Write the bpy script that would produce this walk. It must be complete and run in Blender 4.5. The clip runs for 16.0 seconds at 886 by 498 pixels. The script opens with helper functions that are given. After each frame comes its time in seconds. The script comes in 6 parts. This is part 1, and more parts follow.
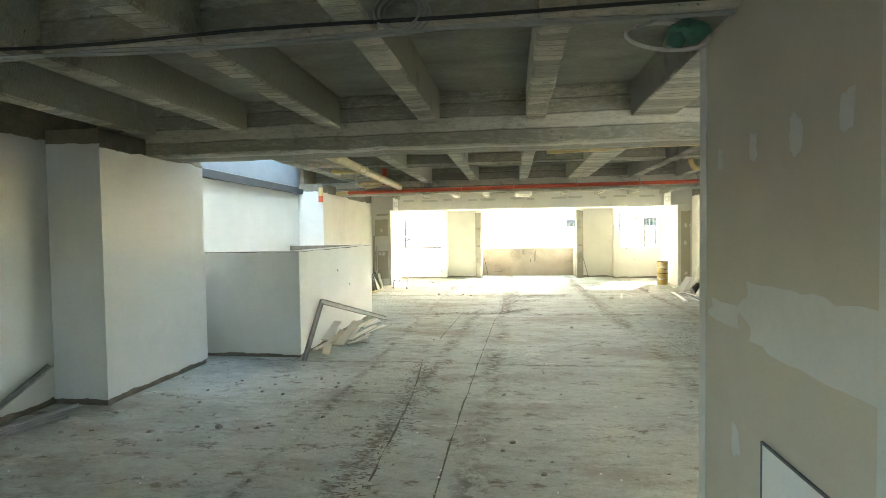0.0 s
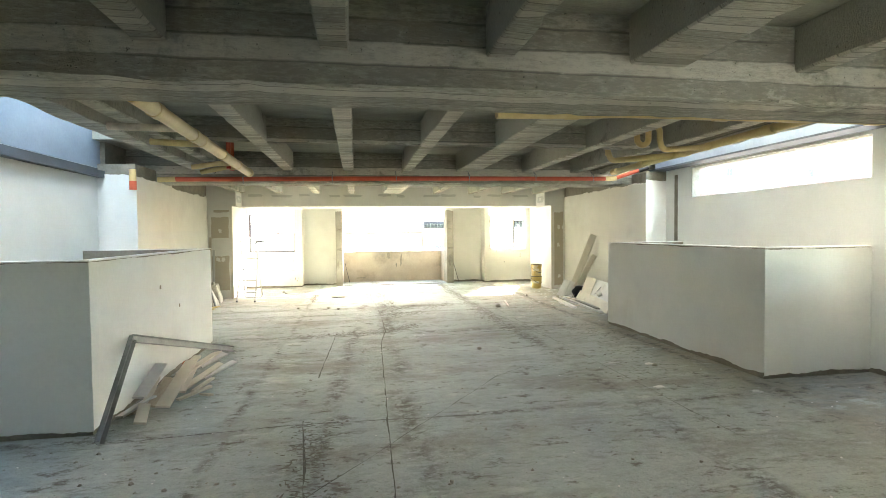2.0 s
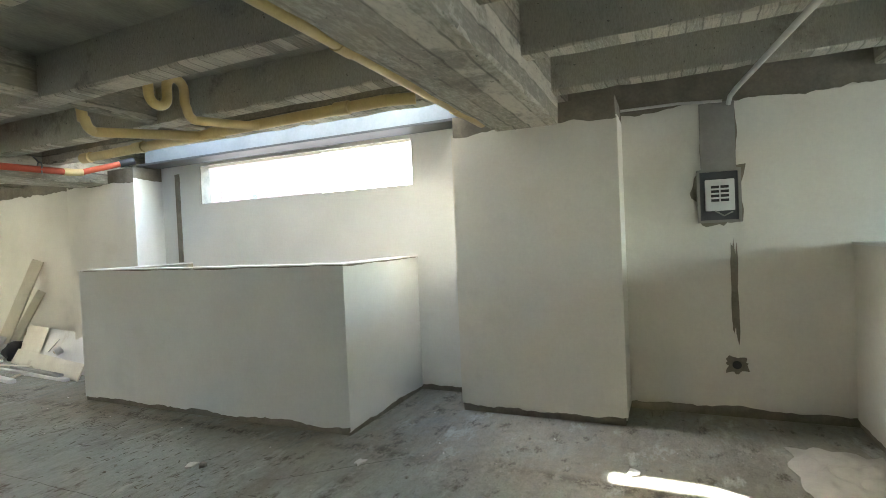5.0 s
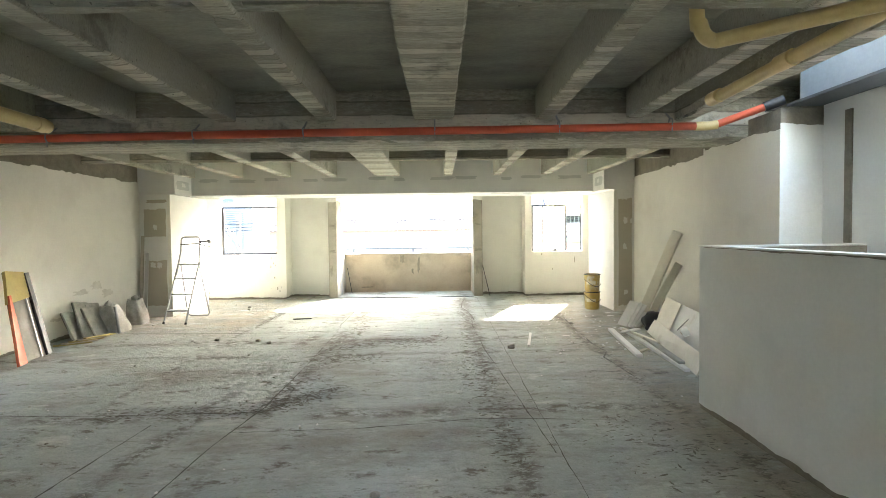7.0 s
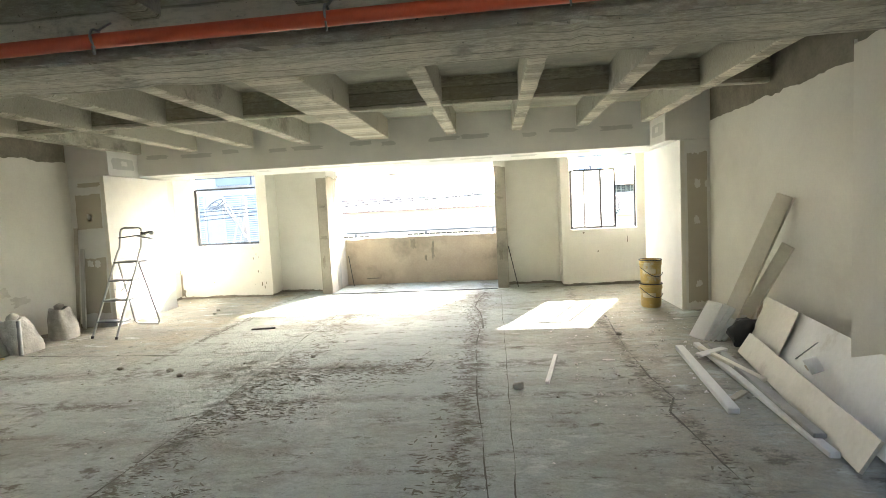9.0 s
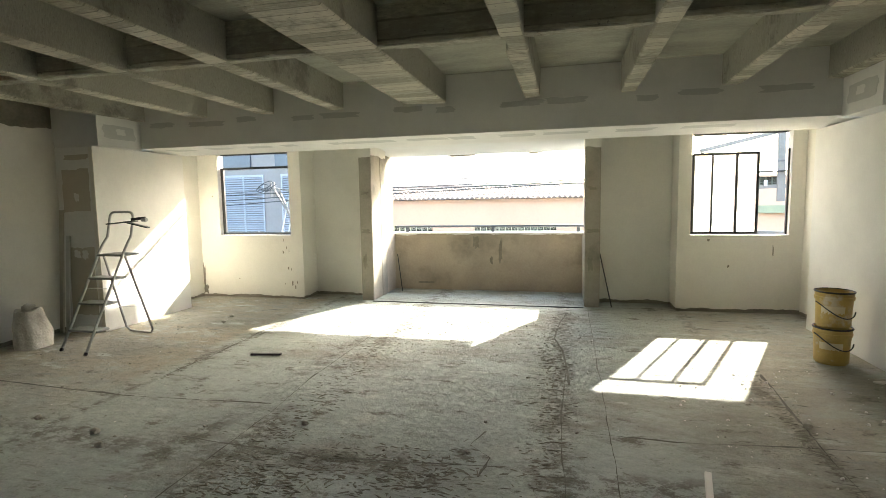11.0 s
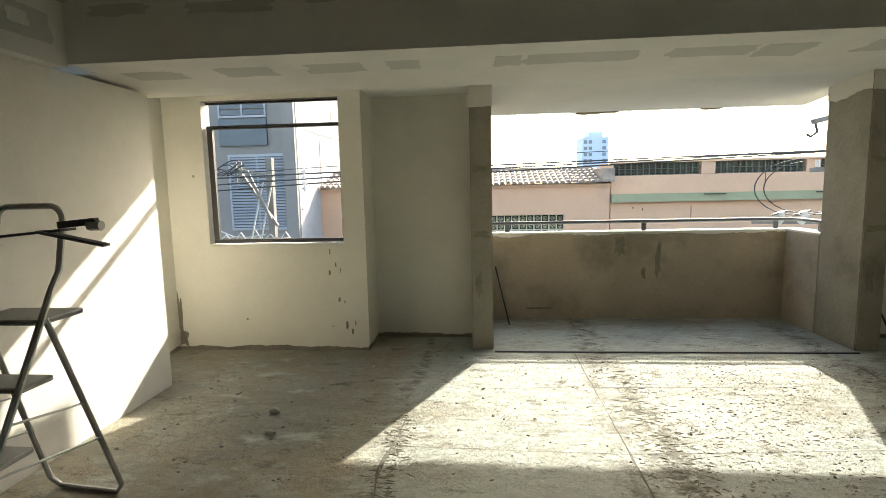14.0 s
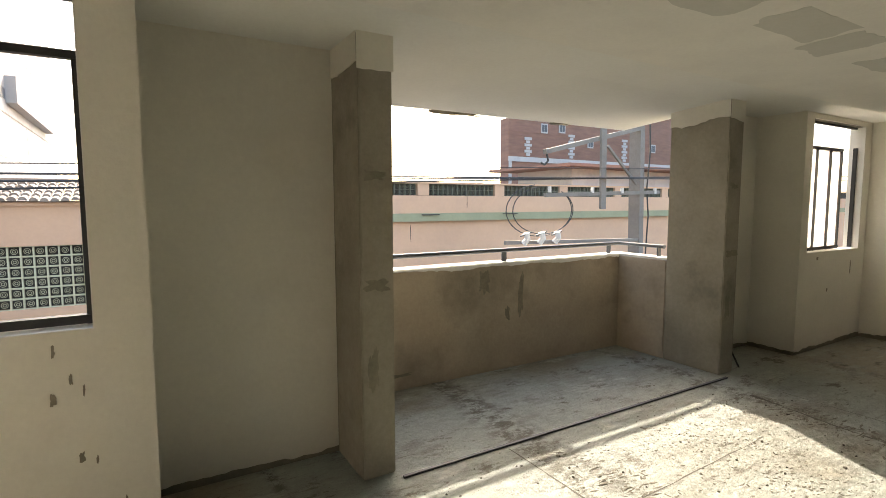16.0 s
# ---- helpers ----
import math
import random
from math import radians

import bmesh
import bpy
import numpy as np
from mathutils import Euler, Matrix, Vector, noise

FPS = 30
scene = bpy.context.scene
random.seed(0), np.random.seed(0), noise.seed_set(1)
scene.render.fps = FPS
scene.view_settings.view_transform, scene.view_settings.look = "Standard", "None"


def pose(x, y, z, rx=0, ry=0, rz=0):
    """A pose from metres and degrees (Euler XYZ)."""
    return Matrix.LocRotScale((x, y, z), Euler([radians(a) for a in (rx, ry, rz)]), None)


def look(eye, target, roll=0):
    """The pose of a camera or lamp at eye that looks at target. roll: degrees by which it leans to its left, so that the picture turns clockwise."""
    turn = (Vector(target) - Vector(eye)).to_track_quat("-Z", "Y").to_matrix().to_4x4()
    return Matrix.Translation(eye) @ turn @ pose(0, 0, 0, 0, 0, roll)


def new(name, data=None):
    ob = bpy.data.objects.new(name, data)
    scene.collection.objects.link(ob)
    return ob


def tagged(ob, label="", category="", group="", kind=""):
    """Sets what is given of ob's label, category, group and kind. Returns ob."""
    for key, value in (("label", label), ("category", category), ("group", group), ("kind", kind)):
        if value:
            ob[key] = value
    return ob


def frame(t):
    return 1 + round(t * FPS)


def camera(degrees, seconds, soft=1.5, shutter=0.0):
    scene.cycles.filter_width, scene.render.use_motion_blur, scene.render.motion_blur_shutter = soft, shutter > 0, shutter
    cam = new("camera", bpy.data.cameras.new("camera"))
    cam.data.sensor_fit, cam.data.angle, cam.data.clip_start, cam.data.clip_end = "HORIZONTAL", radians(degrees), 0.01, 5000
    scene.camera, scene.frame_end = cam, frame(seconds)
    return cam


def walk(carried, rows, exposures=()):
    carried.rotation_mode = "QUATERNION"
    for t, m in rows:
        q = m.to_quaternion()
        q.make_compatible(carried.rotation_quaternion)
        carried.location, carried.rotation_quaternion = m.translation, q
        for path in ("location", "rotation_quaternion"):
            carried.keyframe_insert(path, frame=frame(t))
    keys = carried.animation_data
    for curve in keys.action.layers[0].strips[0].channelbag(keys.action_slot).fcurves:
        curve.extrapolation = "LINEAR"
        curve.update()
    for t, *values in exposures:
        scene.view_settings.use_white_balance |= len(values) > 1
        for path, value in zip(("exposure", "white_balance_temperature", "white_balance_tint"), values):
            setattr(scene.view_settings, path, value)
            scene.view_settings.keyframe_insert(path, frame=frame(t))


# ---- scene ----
cam = camera(82.1, 16.0, soft=0.75)
PATH = [
    (0, (0.0, 0.01, 1.529), (-0.272, 1.99, 1.463), -0.8),
    (0.5, (-0.046, 0.394, 1.559), (0.087, 2.389, 1.503), -1.0),
    (1, (-0.212, 0.831, 1.539), (-0.028, 2.821, 1.481), -0.6),
    (1.5, (-0.466, 1.292, 1.517), (-0.215, 3.275, 1.468), -0.2),
    (2, (-0.638, 1.782, 1.504), (-0.302, 3.753, 1.44), -0.6),
    (2.5, (-0.762, 2.203, 1.494), (0.039, 4.034, 1.419), -0.9),
    (3, (-0.721, 2.664, 1.485), (0.638, 4.128, 1.392), -1.9),
    (3.2, (-0.671, 2.798, 1.483), (0.871, 4.068, 1.385), -2.5),
    (3.7, (-0.46, 3.15, 1.485), (1.288, 4.119, 1.408), -2.6),
    (4.25, (-0.19, 3.53, 1.482), (1.650, 4.311, 1.426), -2.7),
    (4.8, (0.07, 3.87, 1.478), (1.911, 4.651, 1.443), -2.75),
    (5.3, (0.268, 4.115, 1.478), (2.007, 5.103, 1.436), -2.4),
    (5.5, (0.373, 4.244, 1.475), (1.942, 5.485, 1.467), -2.7),
    (6, (0.674, 4.558, 1.458), (1.46, 6.396, 1.429), -1.5),
    (6.5, (0.909, 4.946, 1.457), (1.298, 6.907, 1.392), -0.2),
    (7, (1.27, 5.342, 1.461), (1.284, 7.341, 1.393), -0.7),
    (7.5, (1.48, 5.864, 1.455), (1.259, 7.85, 1.37), -0.0),
    (8, (1.748, 6.449, 1.452), (1.524, 8.434, 1.347), -1.5),
    (8.5, (1.83, 7.005, 1.45), (1.593, 8.987, 1.314), -2.0),
    (9, (2.007, 7.628, 1.439), (1.804, 9.612, 1.289), -2.9),
    (9.5, (2.114, 8.17, 1.477), (1.937, 10.154, 1.301), -2.7),
    (10, (2.183, 8.8, 1.464), (1.838, 10.761, 1.279), -1.3),
    (10.2, (2.153, 8.983, 1.469), (1.64, 10.907, 1.287), -1.3),
    (12.3, (0.649, 10.821, 1.528), (0.332, 12.784, 1.315), -0.6),
    (12.5, (0.422, 11.044, 1.549), (0.123, 13.009, 1.328), -0.8),
    (13, (-0.11, 11.442, 1.493), (-0.399, 13.41, 1.284), -1.5),
    (13.5, (-0.585, 11.82, 1.475), (-0.792, 13.798, 1.266), -1.5),
    (14, (-1.085, 12.276, 1.457), (-1.255, 14.255, 1.222), -1.3),
    (14.5, (-1.481, 12.694, 1.476), (-1.352, 14.678, 1.255), -0.3),
    (15, (-1.764, 13.239, 1.505), (-1.477, 15.206, 1.284), -0.6),
    (15.5, (-2.04, 13.77, 1.475), (-1.383, 15.651, 1.301), 0.6),
    (16, (-2.187, 14.328, 1.478), (-1.164, 16.037, 1.3), -0.1),
]
EXPOSURES = [
    (0, 5.9, 7200, 2), (1.5, 5.8, 7100, 5), (3, 5.45, 6700, 7), (5.5, 5.4, 6550, 9), (6.2, 5.22, 6700, 9), (8, 5.2, 6350, 6),
    (9, 5.05, 6600, 9), (10.2, 4.35, 6800, 12), (12.3, 3.35, 6900, -4), (14.5, 2.68, 7300, 9), (16, 2.7, 7600, 13),
]
walk(cam, [(t, look(eye, target, roll)) for t, eye, target, roll in PATH], EXPOSURES)

# ---- world and light ----
world = bpy.data.worlds.new("sky")
scene.world = world
world.use_nodes = True
SUN_DROP = Vector((-0.62, -1.43, -1.0))
wn = world.node_tree.nodes
sky = wn.new("ShaderNodeTexSky")
sky.sky_type, sky.sun_disc = "NISHITA", False
sky.sun_elevation, sky.sun_rotation = math.atan2(1.0, math.hypot(0.62, 1.43)), math.atan2(0.62, 1.43)
sky.air_density, sky.dust_density, sky.ozone_density = 1.0, 2.5, 1.0
wn["Background"].inputs["Strength"].default_value = 0.15
world.node_tree.links.new(sky.outputs[0], wn["Background"].inputs["Color"])
sun = new("sun", bpy.data.lights.new("sun", "SUN"))
sun.data.energy, sun.data.angle, sun.data.color = 2.05, radians(0.6), (1.0, 0.965, 0.90)
sun.rotation_mode = "QUATERNION"
sun.rotation_quaternion = SUN_DROP.to_track_quat("-Z", "Y")


# ---- materials ----
def material(name, base, rough=0.8, metal=0.0):
    m = bpy.data.materials.new(name)
    m.use_nodes = True
    b = m.node_tree.nodes["Principled BSDF"]
    b.inputs["Base Color"].default_value = (*base, 1)
    b.inputs["Roughness"].default_value = rough
    b.inputs["Metallic"].default_value = metal
    return m


def surface(name, base, dark, big=1.5, fine=60.0, rough=0.85, bump=0.15, spread=0.5, stretch=(1, 1, 1), metal=0.0, dirt=None, dirt_scale=3.0, dirt_edge=(0.55, 0.7), bump_scale=None, random_amount=0.0):
    """Two-scale mottled surface in object space: base colour to a darker one, an optional dirt colour, fine relief."""
    m = material(name, base, rough, metal)
    nt = m.node_tree
    n, l = nt.nodes, nt.links
    b = n["Principled BSDF"]
    co = n.new("ShaderNodeTexCoord")
    mp = n.new("ShaderNodeMapping")
    mp.inputs["Scale"].default_value = stretch
    l.new(co.outputs["Object"], mp.inputs["Vector"])

    def noise_tex(scale, detail=6.0, rgh=0.6):
        t = n.new("ShaderNodeTexNoise")
        t.inputs["Scale"].default_value, t.inputs["Detail"].default_value, t.inputs["Roughness"].default_value = scale, detail, rgh
        l.new(mp.outputs[0], t.inputs["Vector"])
        return t

    t1, t2 = noise_tex(big), noise_tex(fine, 4.0, 0.7)
    mix = n.new("ShaderNodeMath")
    mix.operation = "MULTIPLY_ADD"
    mix.inputs[1].default_value = 0.35
    l.new(t2.outputs["Fac"], mix.inputs[0])
    sc = n.new("ShaderNodeMath")
    sc.operation = "MULTIPLY"
    sc.inputs[1].default_value = 0.65
    l.new(t1.outputs["Fac"], sc.inputs[0])
    l.new(sc.outputs[0], mix.inputs[2])
    ramp = n.new("ShaderNodeValToRGB")
    lo = 0.5 - 0.32 * spread
    ramp.color_ramp.elements[0].position, ramp.color_ramp.elements[0].color = lo, (*dark, 1)
    ramp.color_ramp.elements[1].position, ramp.color_ramp.elements[1].color = 1.0 - lo, (*base, 1)
    l.new(mix.outputs[0], ramp.inputs["Fac"])
    col = ramp.outputs["Color"]
    if dirt:
        t3 = noise_tex(dirt_scale, 8.0, 0.65)
        r3 = n.new("ShaderNodeValToRGB")
        r3.color_ramp.elements[0].position, r3.color_ramp.elements[1].position = dirt_edge
        l.new(t3.outputs["Fac"], r3.inputs["Fac"])
        mx = n.new("ShaderNodeMix")
        mx.data_type = "RGBA"
        l.new(r3.outputs["Color"], mx.inputs[0])
        l.new(col, mx.inputs[6])
        mx.inputs[7].default_value = (*dirt, 1)
        col = mx.outputs[2]
    if random_amount:
        info = n.new("ShaderNodeObjectInfo")
        hsv = n.new("ShaderNodeHueSaturation")
        mr = n.new("ShaderNodeMapRange")
        mr.inputs["To Min"].default_value, mr.inputs["To Max"].default_value = 1 - random_amount, 1 + random_amount
        l.new(info.outputs["Random"], mr.inputs["Value"])
        l.new(mr.outputs[0], hsv.inputs["Value"])
        l.new(col, hsv.inputs["Color"])
        col = hsv.outputs["Color"]
    l.new(col, b.inputs["Base Color"])
    bp = n.new("ShaderNodeBump")
    bp.inputs["Strength"].default_value, bp.inputs["Distance"].default_value = bump, 0.02
    t4 = noise_tex(bump_scale or fine * 0.5, 6.0, 0.65)
    l.new(t4.outputs["Fac"], bp.inputs["Height"])
    l.new(bp.outputs["Normal"], b.inputs["Normal"])
    return m


M = {
    "plaster": surface("plaster", (0.76, 0.735, 0.65), (0.66, 0.635, 0.56), 1.3, 40, 0.9, 0.12, dirt=(0.60, 0.57, 0.49), dirt_scale=0.9, dirt_edge=(0.56, 0.8)),
    "smudge": surface("smudge", (0.66, 0.63, 0.55), (0.50, 0.47, 0.39), 6.0, 60, 0.95, 0.1),
    "plaster_cool": surface("plaster_cool", (0.76, 0.765, 0.73), (0.67, 0.675, 0.64), 1.2, 40, 0.9, 0.1, dirt=(0.6, 0.6, 0.56), dirt_scale=0.8, dirt_edge=(0.58, 0.82)),
    "cement": surface("cement", (0.34, 0.31, 0.25), (0.23, 0.21, 0.165), 2.5, 30, 0.9, 0.3, dirt=(0.17, 0.155, 0.125), dirt_scale=2.0),
    "cement_tan": surface("cement_tan", (0.46, 0.39, 0.30), (0.34, 0.285, 0.22), 2.0, 30, 0.9, 0.25, dirt=(0.24, 0.21, 0.165), dirt_scale=1.6, dirt_edge=(0.55, 0.75)),
    "blue_steel": surface("blue_steel", (0.27, 0.31, 0.35), (0.20, 0.235, 0.27), 2.0, 30, 0.5, 0.05, metal=0.1),
    "frame_grey": surface("frame_grey", (0.30, 0.31, 0.33), (0.25, 0.26, 0.28), 2.0, 30, 0.6, 0.05),
    "raw_base": surface("raw_base", (0.27, 0.245, 0.19), (0.16, 0.145, 0.11), 6, 40, 0.95, 0.5),
    "slab": surface("slab", (0.43, 0.415, 0.33), (0.22, 0.22, 0.18), 1.4, 22, 0.92, 0.5, stretch=(1.0, 2.5, 1.0), dirt=(0.42, 0.39, 0.30), dirt_scale=1.1, dirt_edge=(0.60, 0.72)),
    "gypsum": surface("gypsum", (0.50, 0.455, 0.36), (0.45, 0.41, 0.325), 2.0, 80, 0.9, 0.05),
    "compound": surface("compound", (0.76, 0.75, 0.70), (0.67, 0.66, 0.62), 3.0, 50, 0.85, 0.08),
    "compound_grey": surface("compound_grey", (0.56, 0.56, 0.52), (0.50, 0.50, 0.46), 3.0, 50, 0.85, 0.08),
    "steel_dark": surface("steel_dark", (0.09, 0.10, 0.11), (0.06, 0.065, 0.07), 3.0, 50, 0.55, 0.05, metal=0.2),
    "black_frame": surface("black_frame", (0.03, 0.03, 0.03), (0.018, 0.018, 0.018), 5.0, 60, 0.5, 0.05),
    "galvanised": surface("galvanised", (0.36, 0.37, 0.36), (0.24, 0.25, 0.25), 6.0, 60, 0.42, 0.05, metal=0.8),
    "aluminium": surface("aluminium", (0.46, 0.47, 0.46), (0.34, 0.35, 0.34), 8.0, 60, 0.4, 0.04, metal=0.75),
    "red_pipe": surface("red_pipe", (0.62, 0.11, 0.045), (0.48, 0.085, 0.035), 3.0, 50, 0.45, 0.03),
    "cream_pipe": surface("cream_pipe", (0.66, 0.52, 0.24), (0.52, 0.39, 0.17), 4.0, 50, 0.4, 0.03),
    "white_pipe": surface("white_pipe", (0.68, 0.67, 0.62), (0.55, 0.54, 0.5), 4.0, 50, 0.45, 0.03),
    "wood": surface("wood", (0.62, 0.55, 0.43), (0.45, 0.38, 0.28), 3.0, 30, 0.85, 0.2, stretch=(6, 1, 6), random_amount=0.2),
    "board_white": surface("board_white", (0.74, 0.73, 0.69), (0.62, 0.61, 0.57), 2.0, 30, 0.85, 0.08, dirt=(0.5, 0.46, 0.38), dirt_scale=2.5, dirt_edge=(0.6, 0.75)),
    "board_cream": surface("board_cream", (0.70, 0.66, 0.55), (0.58, 0.54, 0.44), 2.0, 30, 0.85, 0.1, dirt=(0.46, 0.41, 0.32), dirt_scale=2.5, dirt_edge=(0.6, 0.75)),
    "sack": surface("sack", (0.50, 0.485, 0.43), (0.27, 0.26, 0.23), 5.0, 60, 0.9, 0.9, dirt=(0.50, 0.49, 0.45), dirt_scale=7, bump_scale=9.0, random_amount=0.2),
    "black_bag": surface("black_bag", (0.02, 0.02, 0.022), (0.012, 0.012, 0.013), 5.0, 40, 0.4, 0.3),
    "yellow": surface("yellow", (0.52, 0.37, 0.11), (0.38, 0.265, 0.08), 4.0, 40, 0.45, 0.05, dirt=(0.55, 0.50, 0.38), dirt_scale=6, dirt_edge=(0.55, 0.65)),
    "label_white": surface("label_white", (0.72, 0.66, 0.50), (0.6, 0.53, 0.38), 8, 40, 0.6, 0.03),
    "orange": surface("orange", (0.62, 0.13, 0.04), (0.5, 0.10, 0.03), 4.0, 40, 0.6, 0.05),
    "carton": surface("carton", (0.55, 0.43, 0.16), (0.43, 0.33, 0.12), 4.0, 40, 0.8, 0.05),
    "grey_panel": surface("grey_panel", (0.30, 0.29, 0.26), (0.22, 0.21, 0.19), 3.0, 40, 0.6, 0.05),
    "glazed_brown": surface("glazed_brown", (0.25, 0.215, 0.165), (0.17, 0.145, 0.11), 3.0, 40, 0.65, 0.04, dirt=(0.36, 0.33, 0.27), dirt_scale=2.0),
    "plastic_sheet": surface("plastic_sheet", (0.52, 0.50, 0.43), (0.42, 0.40, 0.34), 6.0, 30, 0.5, 0.3),
    "switch_white": surface("switch_white", (0.80, 0.80, 0.78), (0.74, 0.74, 0.72), 3.0, 50, 0.4, 0.02),
    "green_plastic": surface("green_plastic", (0.10, 0.30, 0.22), (0.06, 0.20, 0.15), 5.0, 40, 0.35, 0.05),
    "stone": surface("stone", (0.42, 0.40, 0.34), (0.25, 0.24, 0.20), 8.0, 60, 0.95, 0.3),
    "rubble": surface("rubble", (0.40, 0.38, 0.33), (0.16, 0.15, 0.125), 7.0, 60, 0.95, 0.2),
    "groove": surface("groove", (0.13, 0.125, 0.105), (0.08, 0.075, 0.06), 8.0, 60, 0.95, 0.2),
    "smear": surface("smear", (0.22, 0.21, 0.17), (0.11, 0.104, 0.083), 9.0, 50, 0.95, 0.6),
    "pink": surface("pink", (0.60, 0.375, 0.245), (0.52, 0.325, 0.215), 0.5, 10, 0.9, 0.05, dirt=(0.42, 0.30, 0.22), dirt_scale=0.7, dirt_edge=(0.62, 0.8)),
    # Dark copy of breeze, with the terrace screen's shade painted into its colour.
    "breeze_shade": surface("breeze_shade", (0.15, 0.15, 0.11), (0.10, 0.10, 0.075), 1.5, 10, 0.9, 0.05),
    "pale_green": surface("pale_green", (0.31, 0.31, 0.19), (0.25, 0.25, 0.155), 1.0, 10, 0.9, 0.05),
    "breeze": surface("breeze", (0.56, 0.53, 0.37), (0.44, 0.415, 0.29), 1.5, 10, 0.9, 0.05),
    # Near-black, for sheets painted as shade and for wall stains.
    "shade_and_stain": surface("shade_and_stain", (0.045, 0.042, 0.035), (0.028, 0.026, 0.022), 1.5, 10, 0.9, 0.05),
    "tile": surface("tile", (0.32, 0.25, 0.20), (0.13, 0.105, 0.088), 2.0, 10, 0.85, 0.1, random_amount=0.25),
    "asphalt": surface("asphalt", (0.06, 0.06, 0.06), (0.045, 0.045, 0.045), 0.5, 40, 0.9, 0.1),
    "pavement": surface("pavement", (0.30, 0.29, 0.27), (0.22, 0.21, 0.2), 0.8, 40, 0.9, 0.1),
    "bluegrey": surface("bluegrey", (0.215, 0.195, 0.18), (0.175, 0.16, 0.148), 0.5, 10, 0.8, 0.03),
    "louvre": surface("louvre", (0.22, 0.23, 0.25), (0.17, 0.18, 0.20), 0.8, 10, 0.6, 0.03),
    "navy": surface("navy", (0.05, 0.065, 0.085), (0.035, 0.045, 0.06), 0.8, 10, 0.3, 0.03),
    "white_facade": surface("white_facade", (0.40, 0.395, 0.39), (0.33, 0.325, 0.325), 0.3, 4, 0.85, 0.03, dirt=(0.27, 0.265, 0.265), dirt_scale=0.35, dirt_edge=(0.55, 0.75)),
    # Distance haze is mixed into this pale blue base colour.
    "tower": surface("tower", (0.50, 0.57, 0.66), (0.44, 0.51, 0.60), 0.05, 1, 0.8, 0.02),
    "brick": surface("brick", (0.24, 0.13, 0.095), (0.155, 0.088, 0.068), 0.6, 6, 0.9, 0.1, stretch=(1, 1, 5)),
    "pole": surface("pole", (0.22, 0.20, 0.175), (0.13, 0.118, 0.105), 2.0, 30, 0.8, 0.1),
    "porcelain": surface("porcelain", (0.6, 0.58, 0.55), (0.5, 0.48, 0.45), 3, 30, 0.3, 0.02),
    "cable": surface("cable", (0.03, 0.03, 0.03), (0.02, 0.02, 0.02), 3, 30, 0.6, 0.02),
    "cable_pale": surface("cable_pale", (0.42, 0.42, 0.39), (0.33, 0.33, 0.3), 3, 30, 0.6, 0.02),
}


